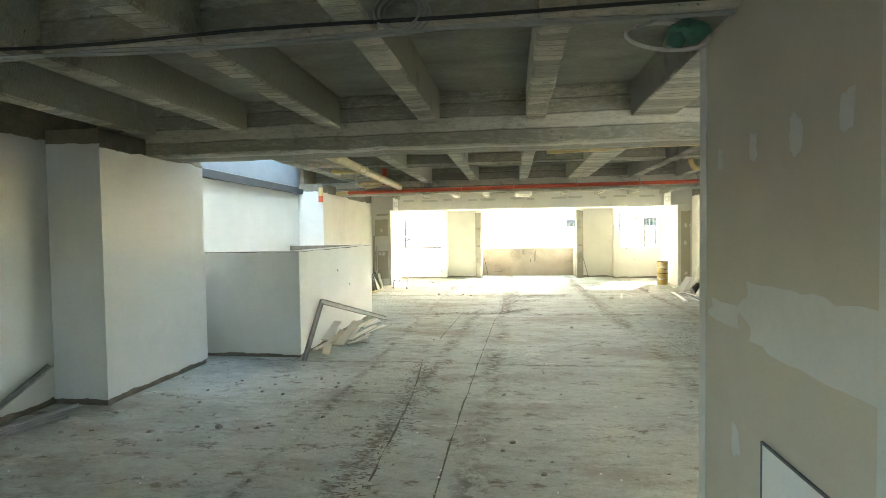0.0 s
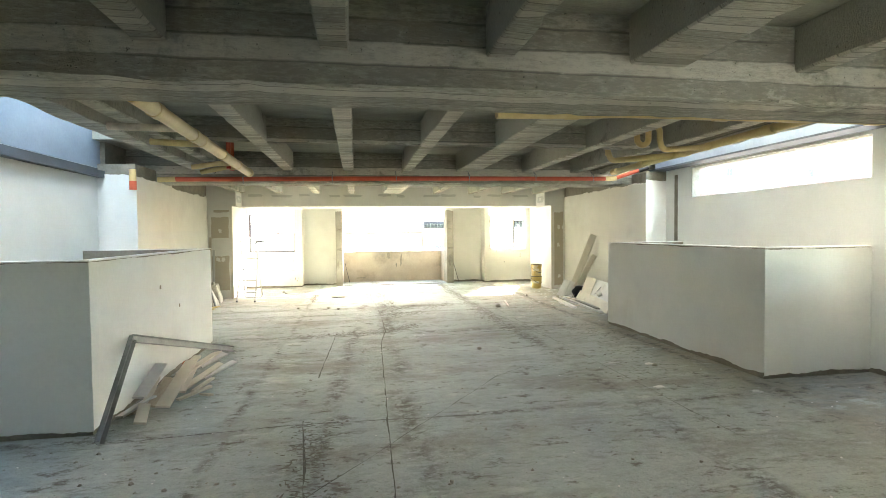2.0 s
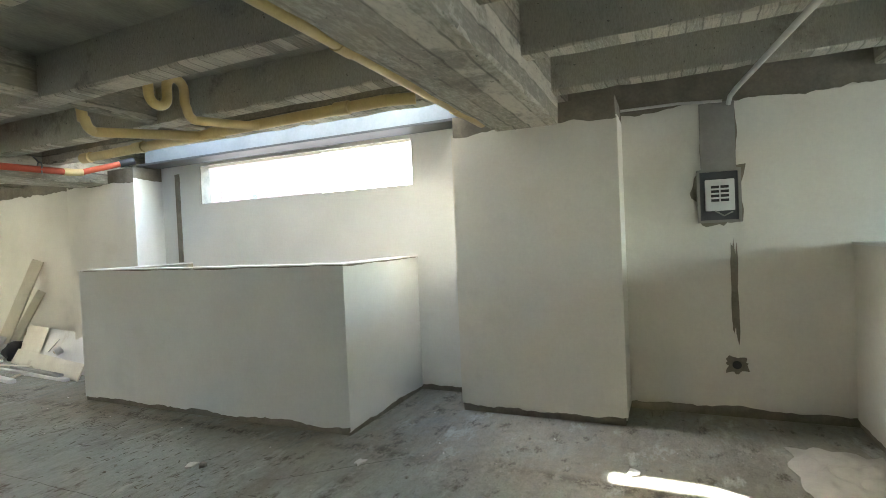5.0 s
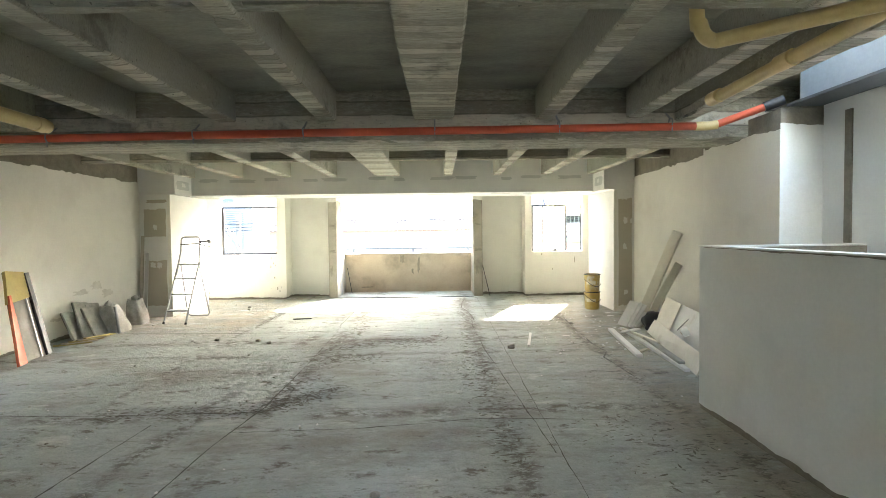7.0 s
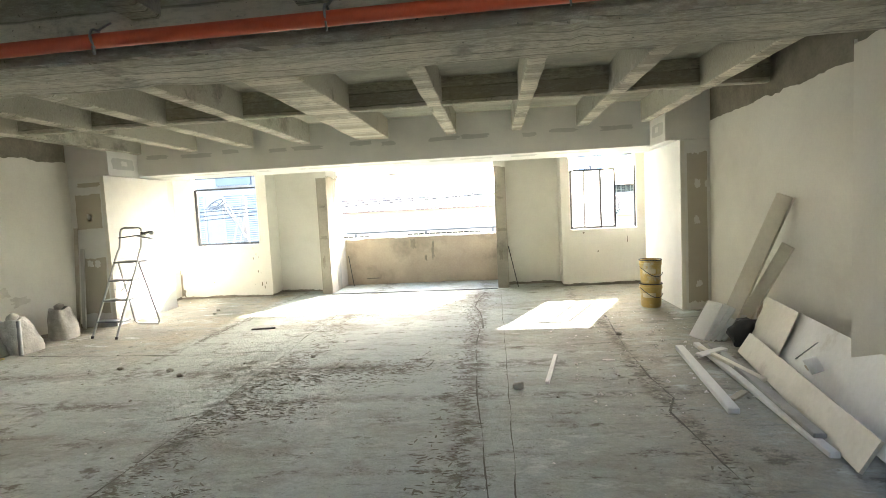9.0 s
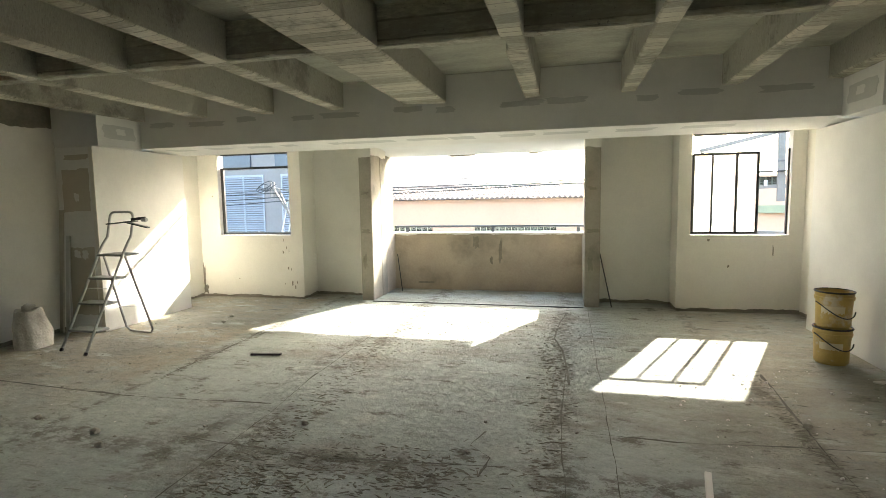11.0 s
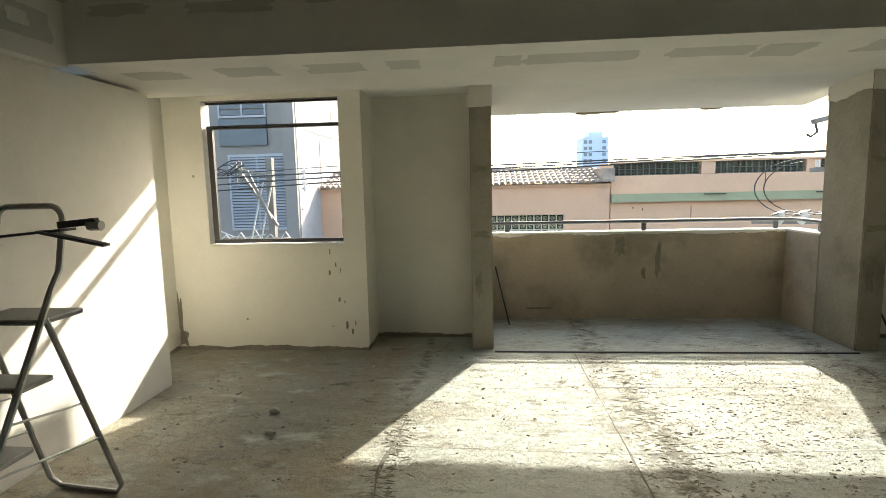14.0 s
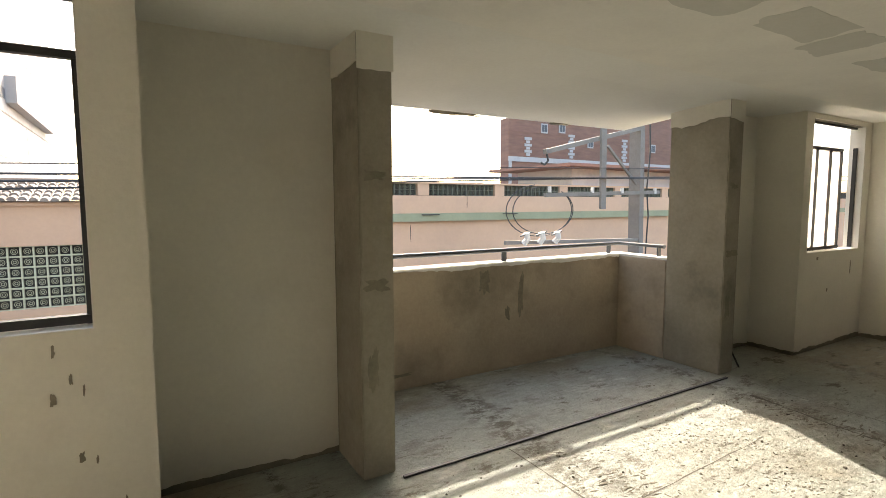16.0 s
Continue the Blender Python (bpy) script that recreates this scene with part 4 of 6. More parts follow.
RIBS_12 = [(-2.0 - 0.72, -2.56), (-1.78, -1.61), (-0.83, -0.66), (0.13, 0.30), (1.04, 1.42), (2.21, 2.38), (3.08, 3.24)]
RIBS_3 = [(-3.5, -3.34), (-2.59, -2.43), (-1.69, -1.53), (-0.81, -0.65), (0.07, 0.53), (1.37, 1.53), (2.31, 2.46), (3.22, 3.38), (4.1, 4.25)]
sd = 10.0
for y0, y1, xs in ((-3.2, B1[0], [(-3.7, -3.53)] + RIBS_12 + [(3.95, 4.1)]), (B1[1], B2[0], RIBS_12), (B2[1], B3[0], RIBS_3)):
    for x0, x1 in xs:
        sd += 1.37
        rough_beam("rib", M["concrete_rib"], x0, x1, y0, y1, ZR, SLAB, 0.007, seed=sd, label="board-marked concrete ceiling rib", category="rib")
for y, xa, xb in ((-0.6, -4.2, 4.65), (2.52, -4.2, 4.65), (7.78, -2.8, 3.6), (13.02, -4.06, 4.76)):
    sd += 1.37
    rough_beam("cross_rib", M["concrete"], xa, xb, y, y + 0.10, ZR + 0.012, SLAB, 0.008, seed=sd, label="thin concrete cross rib", category="rib")
structure(boxes("steel_channel", M["steel_dark"], [(XL2, XL2 + 0.10, 5.63, 9.6, 2.31, 2.40), (XL2, XL2 + 0.012, 5.63, 9.6, 2.40, 2.44)]), "dark steel channel along the light-well wall", "beam")
# Thin strip whose blue-grey colour holds the sky's reflection on the upper wall.
structure(boxes("steel_plate", M["blue_steel"], [(XL2 + 0.001, XL2 + 0.008, 5.63, 9.6, 2.445, 3.4)]), "blue-grey strip above the channel, coloured for reflected sky", "plate")
ib = structure(boxes("steel_beam", M["blue_steel"], [(4.42, 4.436, 5.24, 9.78, 2.535, 3.09)]), "deep blue-grey steel beam over the high opening", "beam")
boxes("flange", M["steel_dark"], [(4.30, 4.60, 5.24, 9.78, 2.512, 2.533)], ib, "dark bottom flange")
for by in (5.9, 6.5, 7.3, 7.45, 8.3, 8.9):
    tube_part("bolt", M["galvanised"], ib, [(4.405, by, 2.72), (4.42, by, 2.72)], 0.016, 6)
# Cover is out of view, added to limit light behind the steel beam.
structure(boxes("well_cover", M["cement"], [(4.437, 4.64, 5.24, 9.78, 3.05, 3.10)]), "unseen concrete cover added to cut light in the light well", "ceiling")
# unseen shafts added above the slab: they block sun and bounce sky light
structure(boxes("shaft_left", M["plaster_cool"], [(-2.9, -2.75, 5.5, 9.5, 3.0, 6.6), (-4.3, -2.75, 5.4, 5.55, 3.0, 6.6), (-4.3, -2.75, 9.45, 9.6, 3.0, 6.6)]), "unseen white shaft walls added to keep sun out of the light well", "wall")
# The gap at y 8.2..9.35 is left to throw a sun patch.
structure(boxes("shaft_right", M["plaster_cool"], [(3.5, 3.66, 5.5, 9.9, 3.0, 5.0), (4.65, 4.78, 5.4, 8.2, 3.455, 5.0), (4.65, 4.78, 9.35, 9.95, 3.455, 5.0), (4.65, 4.78, 8.2, 9.35, 3.93, 5.0), (4.65, 4.78, 8.2, 9.35, 3.455, 3.50), (3.66, 4.65, 5.24, 5.4, 3.1, 5.0), (3.66, 4.65, 9.86, 10.0, 3.1, 5.0)]), "unseen white shaft walls added to block sun and bounce sky light", "wall")


# ---- windows, rail, rods ----
def window(name, x0, x1, posts, z_bar, right_open, label, glass_spans):
    w = thing(name, ((x0 + x1) / 2, 16.79, 1.0), label, "window")
    w["kind"] = "structure"
    y = 16.80
    f = M["black_frame"]
    for a, b, s in ((x0, right_open, 0.032), ):
        bar_part("transom", f, w, (a, y, z_bar), (b, y, z_bar), 0.04, 0.03)
    # Black strip put in for the shadow under the window head.
    bar_part("head_bar", f, w, (x0, y, 2.262), (x1, y, 2.262), 0.03, 0.016)
    bar_part("sill_bar", f, w, (x0, y, 1.02), (right_open, y, 1.02), 0.045, 0.035)
    for px, wd, zt in posts:
        bar_part("post", f, w, (px, y, 1.0), (px, y, zt), wd, 0.035)
    for a, b in glass_spans:
        bm = bmesh.new()
        box(bm, a, b, y - 0.002, y + 0.002, 1.035, z_bar - 0.015)
        g = part("pane", bm, M["glass"], w, "dusty glass pane")
        g.visible_shadow = False
    return w


window("window_1", -3.595, -2.355, [(-3.572, 0.05, 2.05), (-2.368, 0.024, 2.05)], 2.05, -2.355, "black steel window frame without glass, open above the transom", [])
window("window_2", 3.37, 4.44, [(3.375, 0.034, 2.02), (3.60, 0.022, 2.02), (3.88, 0.03, 2.02), (4.12, 0.03, 2.02), (4.455, 0.018, 2.06)], 2.02, 4.135, "black steel window frame with dusty panes and one open bay", [(3.392, 3.589), (3.611, 3.865), (3.895, 4.105)])

rail = thing("balcony_railing", (0.5, 17.95, 0.962), "dark metal handrail on short posts along the balcony parapet", "railing")
tube_part("handrail", M["steel_dark"], rail, [(-1.04, 17.95, 1.06), (2.10, 17.95, 1.06), (2.14, 17.93, 1.06), (2.15, 17.89, 1.06), (2.15, 17.42, 1.06)], 0.019)
for px, py in ((-0.85, 17.95), (0.62, 17.95), (1.98, 17.95), (2.15, 17.48)):
    bar_part("post", M["steel_dark"], rail, (px, py, 0.955), (px, py, 1.05), 0.05, 0.012)

for a, b in (((2.40, 16.80, 0.004), (2.255, 17.1, 0.72)), ((-0.85, 17.60, 0.004), (-0.99, 17.80, 0.60))):
    r = thing("iron_rod", a, "thin dark iron rod leaning at the balcony column", "rod", "rods at the balcony")
    tube_part("rod", M["black_frame"], r, [a, b], 0.008, 6)

# ---- pipes under the ceiling ----
rp = thing("fire_pipe", (0.2, 10.12, 2.41), "red sprinkler pipe hung along the concrete beam", "pipe")
tube_part("pipe", M["red_pipe"], rp, [(-3.35, 10.13, 2.36), (0, 10.13, 2.395), (3.70, 10.13, 2.42)], 0.037, 12)
tube_part("elbow", M["cream_pipe"], rp, [(3.68, 10.13, 2.42), (3.80, 10.13, 2.422), (3.88, 10.11, 2.43)], 0.042, 12, "brass-coloured pipe elbow")
tube_part("branch", M["red_pipe"], rp, [(3.87, 10.11, 2.43), (4.25, 9.95, 2.56)], 0.035, 12)
tube_part("coupling", M["black_frame"], rp, [(4.22, 9.96, 2.55), (4.36, 9.90, 2.60)], 0.045, 12, "black pipe coupling")
tube_part("end_cap", M["cream_pipe"], rp, [(-3.33, 10.13, 2.36), (-3.58, 10.13, 2.35)], 0.042, 12, "cream pipe end cap")
for hx in (-2.35, -1.0, 0.02, 1.24, 2.40, 3.45):
    hz = 2.37 + 0.014 * (hx + 2.35)
    h = bmesh.new()
    tube(h, arc((hx, 10.13, hz + 0.005), (0, 1, 0), (0, 0, 1), 0.043, -math.pi, math.pi, 14), 0.007, 6)
    bar(h, (hx, 10.13, hz + 0.04), (hx, 10.24, hz + 0.12), 0.014, 0.008)
    bar(h, (hx, 10.10, hz - 0.04), (hx + 0.004, 10.10, hz - 0.085), 0.012, 0.008)
    part("hanger", h, M["galvanised"], rp, "galvanised pipe hanger")

dp = thing("drain_pipe", (3.26, 7.2, 2.44), "cream plastic drain pipe along the light well", "pipe", "drain pipes")
tube_part("pipe", M["cream_pipe"], dp, [(3.30, 9.12, 2.41), (3.28, 7.3, 2.44), (3.30, 5.75, 2.47), (3.38, 5.55, 2.475)], 0.042, 12)
for y, z in ((9.05, 2.41), (8.3, 2.425), (7.35, 2.44), (6.1, 2.462)):
    tube_part("socket", M["cream_pipe"], dp, [(3.285, y - 0.06, z), (3.285, y + 0.06, z)], 0.05, 12)
tube_part("branch", M["cream_pipe"], dp, [(2.62, 8.02, 2.66), (2.62, 8.0, 2.5)] + arc((2.70, 7.97, 2.50), (-1, 0, 0), (0, 0, -1), 0.08, 0, math.pi / 2, 5) + [(3.26, 7.52, 2.43)], 0.038, 12)
tube_part("trap", M["cream_pipe"], dp, [(2.50, 7.1, 2.75), (2.50, 7.1, 2.56)] + arc((2.57, 7.1, 2.54), (-1, 0, 0), (0, 0, -1), 0.07, 0, math.pi, 8) + arc((2.71, 7.1, 2.62), (-1, 0, 0), (0, 0, 1), 0.07, 0, math.pi, 8) + [(2.78, 7.1, 2.53)] + arc((2.85, 7.08, 2.49), (-1, 0, 0), (0, 0, -1), 0.07, 0, math.pi / 2, 5) + [(3.24, 6.86, 2.42)], 0.033, 10)

bpipe = thing("drain_pipe", (3.0, 5.29, 2.46), "cream plastic drain pipe behind the concrete beam", "pipe", "drain pipes")
tube_part("pipe", M["cream_pipe"], bpipe, [(0.35, 5.275, 2.345), (0.95, 5.275, 2.36), (1.3, 5.275, 2.378), (2.4, 5.275, 2.380), (3.98, 5.275, 2.384)], 0.044, 12)
tube_part("socket", M["cream_pipe"], bpipe, [(2.05, 5.275, 2.380), (2.17, 5.275, 2.380)], 0.051, 12)
tube_part("socket", M["cream_pipe"], bpipe, [(3.42, 5.275, 2.382), (3.54, 5.275, 2.382)], 0.051, 12)
tube_part("end_cap", M["cream_pipe"], bpipe, [(0.86, 5.275, 2.358), (0.96, 5.275, 2.361)], 0.05, 12)

lp = thing("drain_pipe", (-2.15, 7.8, 2.45), "cream plastic drain pipe beside the slab edge of a light well", "pipe", "drain pipes")
tube_part("pipe", M["cream_pipe"], lp, [(-2.08, 5.45, 2.44), (-2.22, 9.95, 2.44)], 0.058, 14)
for y in (5.9, 6.9, 7.2, 8.1, 9.0, 9.85):
    x = -2.08 - 0.14 * (y - 5.45) / 4.5
    tube_part("socket", M["cream_pipe"], lp, [(x, y - 0.05, 2.44), (x, y + 0.05, 2.44)], 0.066, 14)
for y, x2, z2, m in ((6.6, -2.75, 2.46, "wood"), (7.4, -2.7, 2.47, "cream_pipe"), (8.9, -2.75, 2.40, "cream_pipe"), (9.3, -2.75, 2.38, "cream_pipe")):
    tube_part("branch", M[m], lp, [(-2.17, y, 2.44), (-2.4, y + 0.03, 2.45), (x2, y + 0.06, z2)], 0.034, 10)
rr = thing("riser_stub", (-2.28, 9.3, 2.6), "short red riser pipe behind the drain pipe", "pipe")
for y in (9.25, 9.45):
    tube_part("stub", M["red_pipe"], rr, [(-2.36, y, 2.42), (-2.36, y, SLAB)], 0.03, 10)
st = thing("valve_stub", (-3.62, 9.44, 2.3), "cream and red pipe stub on the wall pier", "pipe")
tube_part("sleeve", M["cream_pipe"], st, [(-3.66, 9.44, 2.26), (-3.66, 9.44, 2.42)], 0.045, 10)
tube_part("collar", M["red_pipe"], st, [(-3.66, 9.44, 2.14), (-3.66, 9.44, 2.26)], 0.047, 10, "red collar")
structure(boxes("crack_strip", M["raw_base"], [(4.614, 4.632, 9.46, 9.53, 1.33, 2.42)]), "raw chased strip in the light-well wall", "wall")

# stray cables and the green coil by the start
cb = thing("ceiling_cable", (0, 2.4, 2.5), "grey cables slung along the ceiling rib", "cable")
for k, (dz, dy) in enumerate(((0.0, 0.0), (-0.012, -0.03), (0.02, -0.10))):
    tube_part("cable", M["cable_pale" if k != 2 else "cable"], cb, [(-4.1 + 0.35 * i, 2.46 + dy + 0.02 * math.sin(i * 0.9 + k), 2.505 + dz - 0.018 * math.sin(i * 0.55 + k) ** 2) for i in range(25)], 0.009, 6)
lo = thing("cable_loop", (-0.35, 2.38, 2.5), "loose loop of pale cable under the ceiling", "cable")
for k in range(3):
    tube_part("loop", M["cable_pale"], lo, [(-0.52 + 0.11 * math.cos(a) + 0.02 * k, 2.34 + 0.02 * k, 2.55 + 0.08 * math.sin(a)) for a in [2 * math.pi * i / 18 for i in range(19)]], 0.007, 6)
gc = thing("cable_bundle", (0.84, 2.62, 2.47), "green plastic wrapped cable bundle hanging over the partition", "cable")
bm = bmesh.new()
lump(bm, (0.84, 2.62, 2.47), (0.10, 0.07, 0.055), 2.0, 3, 1.0)
lump(bm, (0.78, 2.60, 2.43), (0.05, 0.04, 0.05), 5.0, 2, 1.0)
part("wrapper", bm, M["green_plastic"], gc, smooth=True)
tube_part("loop", M["white_pipe"], gc, [(0.74 + 0.19 * math.cos(a), 2.60 + 0.03 * math.sin(a), 2.45 + 0.075 * math.sin(a) - 0.02 * math.cos(a)) for a in [2 * math.pi * i / 28 for i in range(29)]], 0.010, 8)
tube_part("strand", M["cable_pale"], gc, [(0.60, 2.60, 2.50), (0.72, 2.61, 2.54), (0.84, 2.62, 2.52), (0.93, 2.62, 2.46)], 0.007, 6)
tube_part("stem", M["galvanised"], gc, [(0.84, 2.62, 2.47), (0.93, 2.63, 2.62), (0.95, 2.64, SLAB)], 0.012, 8)

# ---- electrical panel on the near right wall ----
ep = thing("electric_panel", (XR1, 3.58, 1.5), "recessed electric panel with a white breaker plate on rough plaster", "electric panel")
bm = bmesh.new()
blotch(bm, "x", XR1 - 0.002, -1, 3.59, 1.71, 0.18, 0.23, 2.2, n=40, rag=0.35, thick=0.002)
blotch(bm, "x", XR1 - 0.002, -1, 3.585, 2.16, 0.125, 0.27, 4.2, n=40, rag=0.12, thick=0.002)
part("raw_mortar", bm, M["raw_base"], ep, "rough grey mortar patch")
boxes("cover_plate", M["grey_panel"], [(XR1 - 0.02, XR1 - 0.004, 3.47, 3.71, 1.90, 2.43)], ep, "grey sheet-metal plate")
boxes("box_frame", M["grey_panel"], [(XR1 - 0.03, XR1 - 0.004, 3.44, 3.46, 1.51, 1.92), (XR1 - 0.03, XR1 - 0.004, 3.72, 3.74, 1.51, 1.92), (XR1 - 0.03, XR1 - 0.004, 3.46, 3.72, 1.51, 1.53), (XR1 - 0.03, XR1 - 0.004, 3.46, 3.72, 1.90, 1.92)], ep)
boxes("box_back", M["steel_dark"], [(XR1 - 0.012, XR1 - 0.004, 3.46, 3.72, 1.53, 1.90)], ep)
pl_ = boxes("breaker_plate", M["switch_white"], [(XR1 - 0.036, XR1 - 0.012, 3.485, 3.685, 1.60, 1.84)], ep, "white breaker plate", bevel=0.004)
for i in range(2):
    for j in range(4):
        boxes("breaker", M["black_frame"], [(XR1 - 0.045, XR1 - 0.036, 3.525 + 0.065 * i, 3.58 + 0.065 * i, 1.67 + 0.034 * j, 1.69 + 0.034 * j)], pl_)
tube_part("wire", M["cable_pale"], ep, [(XR1 - 0.03, 3.62, 1.60), (XR1 - 0.04, 3.56, 1.56), (XR1 - 0.03, 3.50, 1.59)], 0.006, 6)
ch = thing("wall_chase", (XR1, 3.5, 0.4), "chased cable slot with a round junction hole", "wall slot")
bm = bmesh.new()
blotch(bm, "x", XR1 - 0.002, -1, 3.50, 0.98, 0.022, 0.40, 6.2, n=80, rag=0.5, thick=0.002)
blotch(bm, "x", XR1 - 0.002, -1, 3.505, 0.41, 0.075, 0.06, 1.2, n=30, rag=0.5, thick=0.006)
part("raw_mortar", bm, M["raw_base"], ch)
tube_part("junction_hole", M["black_frame"], ch, [(XR1 - 0.011, 3.505, 0.41), (XR1 - 0.004, 3.505, 0.41)], 0.032, 14)
cd = thing("conduit", (4.45, 3.5, 2.6), "pale plastic conduit bent down from the ceiling to the panel", "conduit")
tube_part("pipe", M["white_pipe"], cd, [(1.2, 3.05, 2.50), (2.3, 3.18, 2.495), (2.85, 3.27, 2.50), (3.4, 3.34, 2.495), (4.0, 3.41, 2.49), (4.4, 3.47, 2.475), (4.53, 3.50, 2.45), (4.57, 3.51, 2.40)], 0.018, 10)
tube_part("side_pipe", M["white_pipe"], cd, [(4.57, 3.55, 2.43), (4.56, 3.85, 2.45), (4.55, 4.28, 2.45)], 0.011, 8)
sh = thing("plastic_sheet", (3.25, 3.0, 0), "crumpled dusty plastic sheet on the floor", "plastic sheet")
bm = bmesh.new()
g = bmesh.ops.create_grid(bm, x_segments=26, y_segments=20, size=1.0)
for v in g["verts"]:
    q = v.co.copy()
    r = 1 + 0.3 * noise.noise(Vector((q.x * 2, q.y * 2, 3)))
    edge = max(abs(q.x), abs(q.y))
    v.co = Vector((3.65 + q.x * 0.42 * r, 3.05 + q.y * 0.26 * r, 0.008 + 0.055 * (1 - edge) ** 0.5 * (0.6 + noise.noise(q * 3.5)) + 0.012 * abs(noise.noise(q * 9))))
    v.co.z = max(0.004, v.co.z)
part("sheet", bm, M["plastic_sheet"], sh, smooth=True)

# ---- left side by the start: bent stud, offcuts, steel studs ----
sf = thing("steel_stud", (-2.53, 5.75, 0), "bent galvanised steel stud leaning on the parapet", "steel stud")


def channel(bm, a, b, w, h, up, t=0.003):
    a, b, up = Vector(a), Vector(b), Vector(up)
    d = (b - a).normalized()
    s = d.cross(up).normalized()
    n = s.cross(d)
    bar(bm, a, b, w, t, n)
    for k in (-1, 1):
        o = s * k * (w / 2 - t / 2) + n * h / 2
        bar(bm, a + o, b + o, t, h, n)


for a, b, upv in (((-2.50, 5.76, 0.01), (-2.56, 6.52, 0.625), (1, 0, 0.2)), ((-2.56, 6.50, 0.625), (-2.22, 8.64, 0.035), (1, 0, 0.2))):
    bm = bmesh.new()
    channel(bm, a, b, 0.065, 0.035, upv)
    part("leg", bm, M["galvanised"], sf)
rng = random.Random(5)
HEAP = [
    ((-2.25, 6.31), (-2.33, 7.35), 0.11, 0.20), ((-2.38, 6.42), (-2.42, 6.95), 0.07, 0.14), ((-2.34, 6.09), (-2.42, 6.40), 0.09, 0.07),
    ((-2.56, 6.26), (-2.42, 6.58), 0.08, 0.08), ((-2.31, 7.05), (-2.16, 7.80), 0.06, 0.05), ((-2.09, 6.84), (-1.98, 6.72), 0.05, 0.02),
    ((-2.50, 7.50), (-2.46, 8.00), 0.08, 0.10), ((-2.52, 6.55), (-2.53, 7.10), 0.11, 0.24), ((-2.50, 7.00), (-2.30, 8.20), 0.12, 0.09),
    ((-2.47, 6.60), (-2.38, 7.20), 0.06, 0.10), ((-2.44, 6.48), (-2.50, 6.90), 0.06, 0.17), ((-2.24, 7.40), (-2.05, 7.95), 0.06, 0.03),
    ((-2.30, 6.90), (-2.40, 7.60), 0.09, 0.06), ((-2.52, 6.35), (-2.40, 6.70), 0.08, 0.05), ((-2.26, 6.70), (-2.05, 6.98), 0.05, 0.03),
    ((-2.42, 7.90), (-2.25, 8.35), 0.09, 0.04), ((-2.20, 6.95), (-2.12, 7.30), 0.05, 0.02),
]
for k, (p, q, wd, z) in enumerate(HEAP):
    t_ = thing("wood_offcut", (*p, 0), "pale broken board offcut in a heap on the floor", "offcut", "offcuts by the parapet")
    bm = bmesh.new()
    bar(bm, (*p, max(0.012, z * 0.4)), (*q, z + 0.012), wd, 0.018, (rng.uniform(-0.25, 0.35), rng.uniform(-0.2, 0.1), 1))
    part("board", bm, M[("board_cream", "wood", "board_cream", "board_white")[k % 4]], t_)
rb = thing("brick_piece", (-2.42, 7.52, 0), "broken red brick piece on the heap of offcuts", "rubble")
bm = bmesh.new()
lump(bm, (-2.42, 7.52, 0.15), (0.05, 0.04, 0.03), 3.0, 2, 0.8)
part("lump", bm, M["orange"], rb)
for k, (a, b) in enumerate((((-4.05, 3.1, 0.01), (-4.12, 4.02, 0.38)), ((-4.0, 3.0, 0.01), (-4.13, 3.95, 0.33)), ((-3.95, 3.2, 0.012), (-3.76, 3.80, 0.012)), ((-4.0, 3.25, 0.03), (-3.82, 4.0, 0.03)))):
    t_ = thing("metal_strip", a, "thin galvanised metal strip lying by the wall", "metal strip", "strips by the left wall")
    bm = bmesh.new()
    channel(bm, a, b, 0.05, 0.02, (0.3, 0, 1))
    part("strip", bm, M["aluminium"], t_)

# ---- leaning sheets and sacks along the far left wall ----
def slanted(name, corners, t, mat, parent, label=""):
    """A flat board part given by its four corners, t thick."""
    c = [Vector(q) for q in corners]
    n = (c[1] - c[0]).cross(c[3] - c[0]).normalized() * t
    bm = bmesh.new()
    vs = [bm.verts.new(q) for q in c] + [bm.verts.new(q + n) for q in c]
    for f in ((3, 2, 1, 0), (4, 5, 6, 7), (0, 1, 5, 4), (1, 2, 6, 5), (2, 3, 7, 6), (3, 0, 4, 7)):
        bm.faces.new([vs[i] for i in f])
    return part(name, bm, M[mat], parent, label)


ls = thing("leaning_sheet", (-3.6, 11.4, 0), "brown glazed panel with a dark edge leaning on the wall", "panel")
slanted("sheet", ((-3.55, 11.12, 0.0), (-3.62, 11.62, 0.0), (-3.99, 11.74, 1.0), (-3.99, 11.47, 1.03)), 0.02, "glazed_brown", ls)
slanted("edge", ((-3.60, 11.60, 0.0), (-3.61, 11.68, 0.0), (-3.965, 11.80, 1.0), (-3.965, 11.74, 1.0)), 0.035, "black_frame", ls, "dark steel edge profile")
slanted("inner_edge", ((-3.595, 11.50, 0.0), (-3.598, 11.515, 0.0), (-3.965, 11.68, 0.98), (-3.965, 11.67, 0.98)), 0.030, "aluminium", ls, "thin pale edge strip")
slanted("paper", ((-3.815, 11.30, 0.66), (-3.855, 11.67, 0.70), (-3.97, 11.73, 1.01), (-3.97, 11.46, 1.04)), 0.035, "carton", ls, "torn yellow paper")
ob_ = thing("orange_board", (-3.50, 11.06, 0), "orange painted timber leaning on the glazed panel", "timber")
slanted("board", ((-3.47, 11.02, 0.0), (-3.50, 11.17, 0.0), (-3.84, 11.38, 0.76), (-3.83, 11.34, 0.76)), 0.03, "orange", ob_)


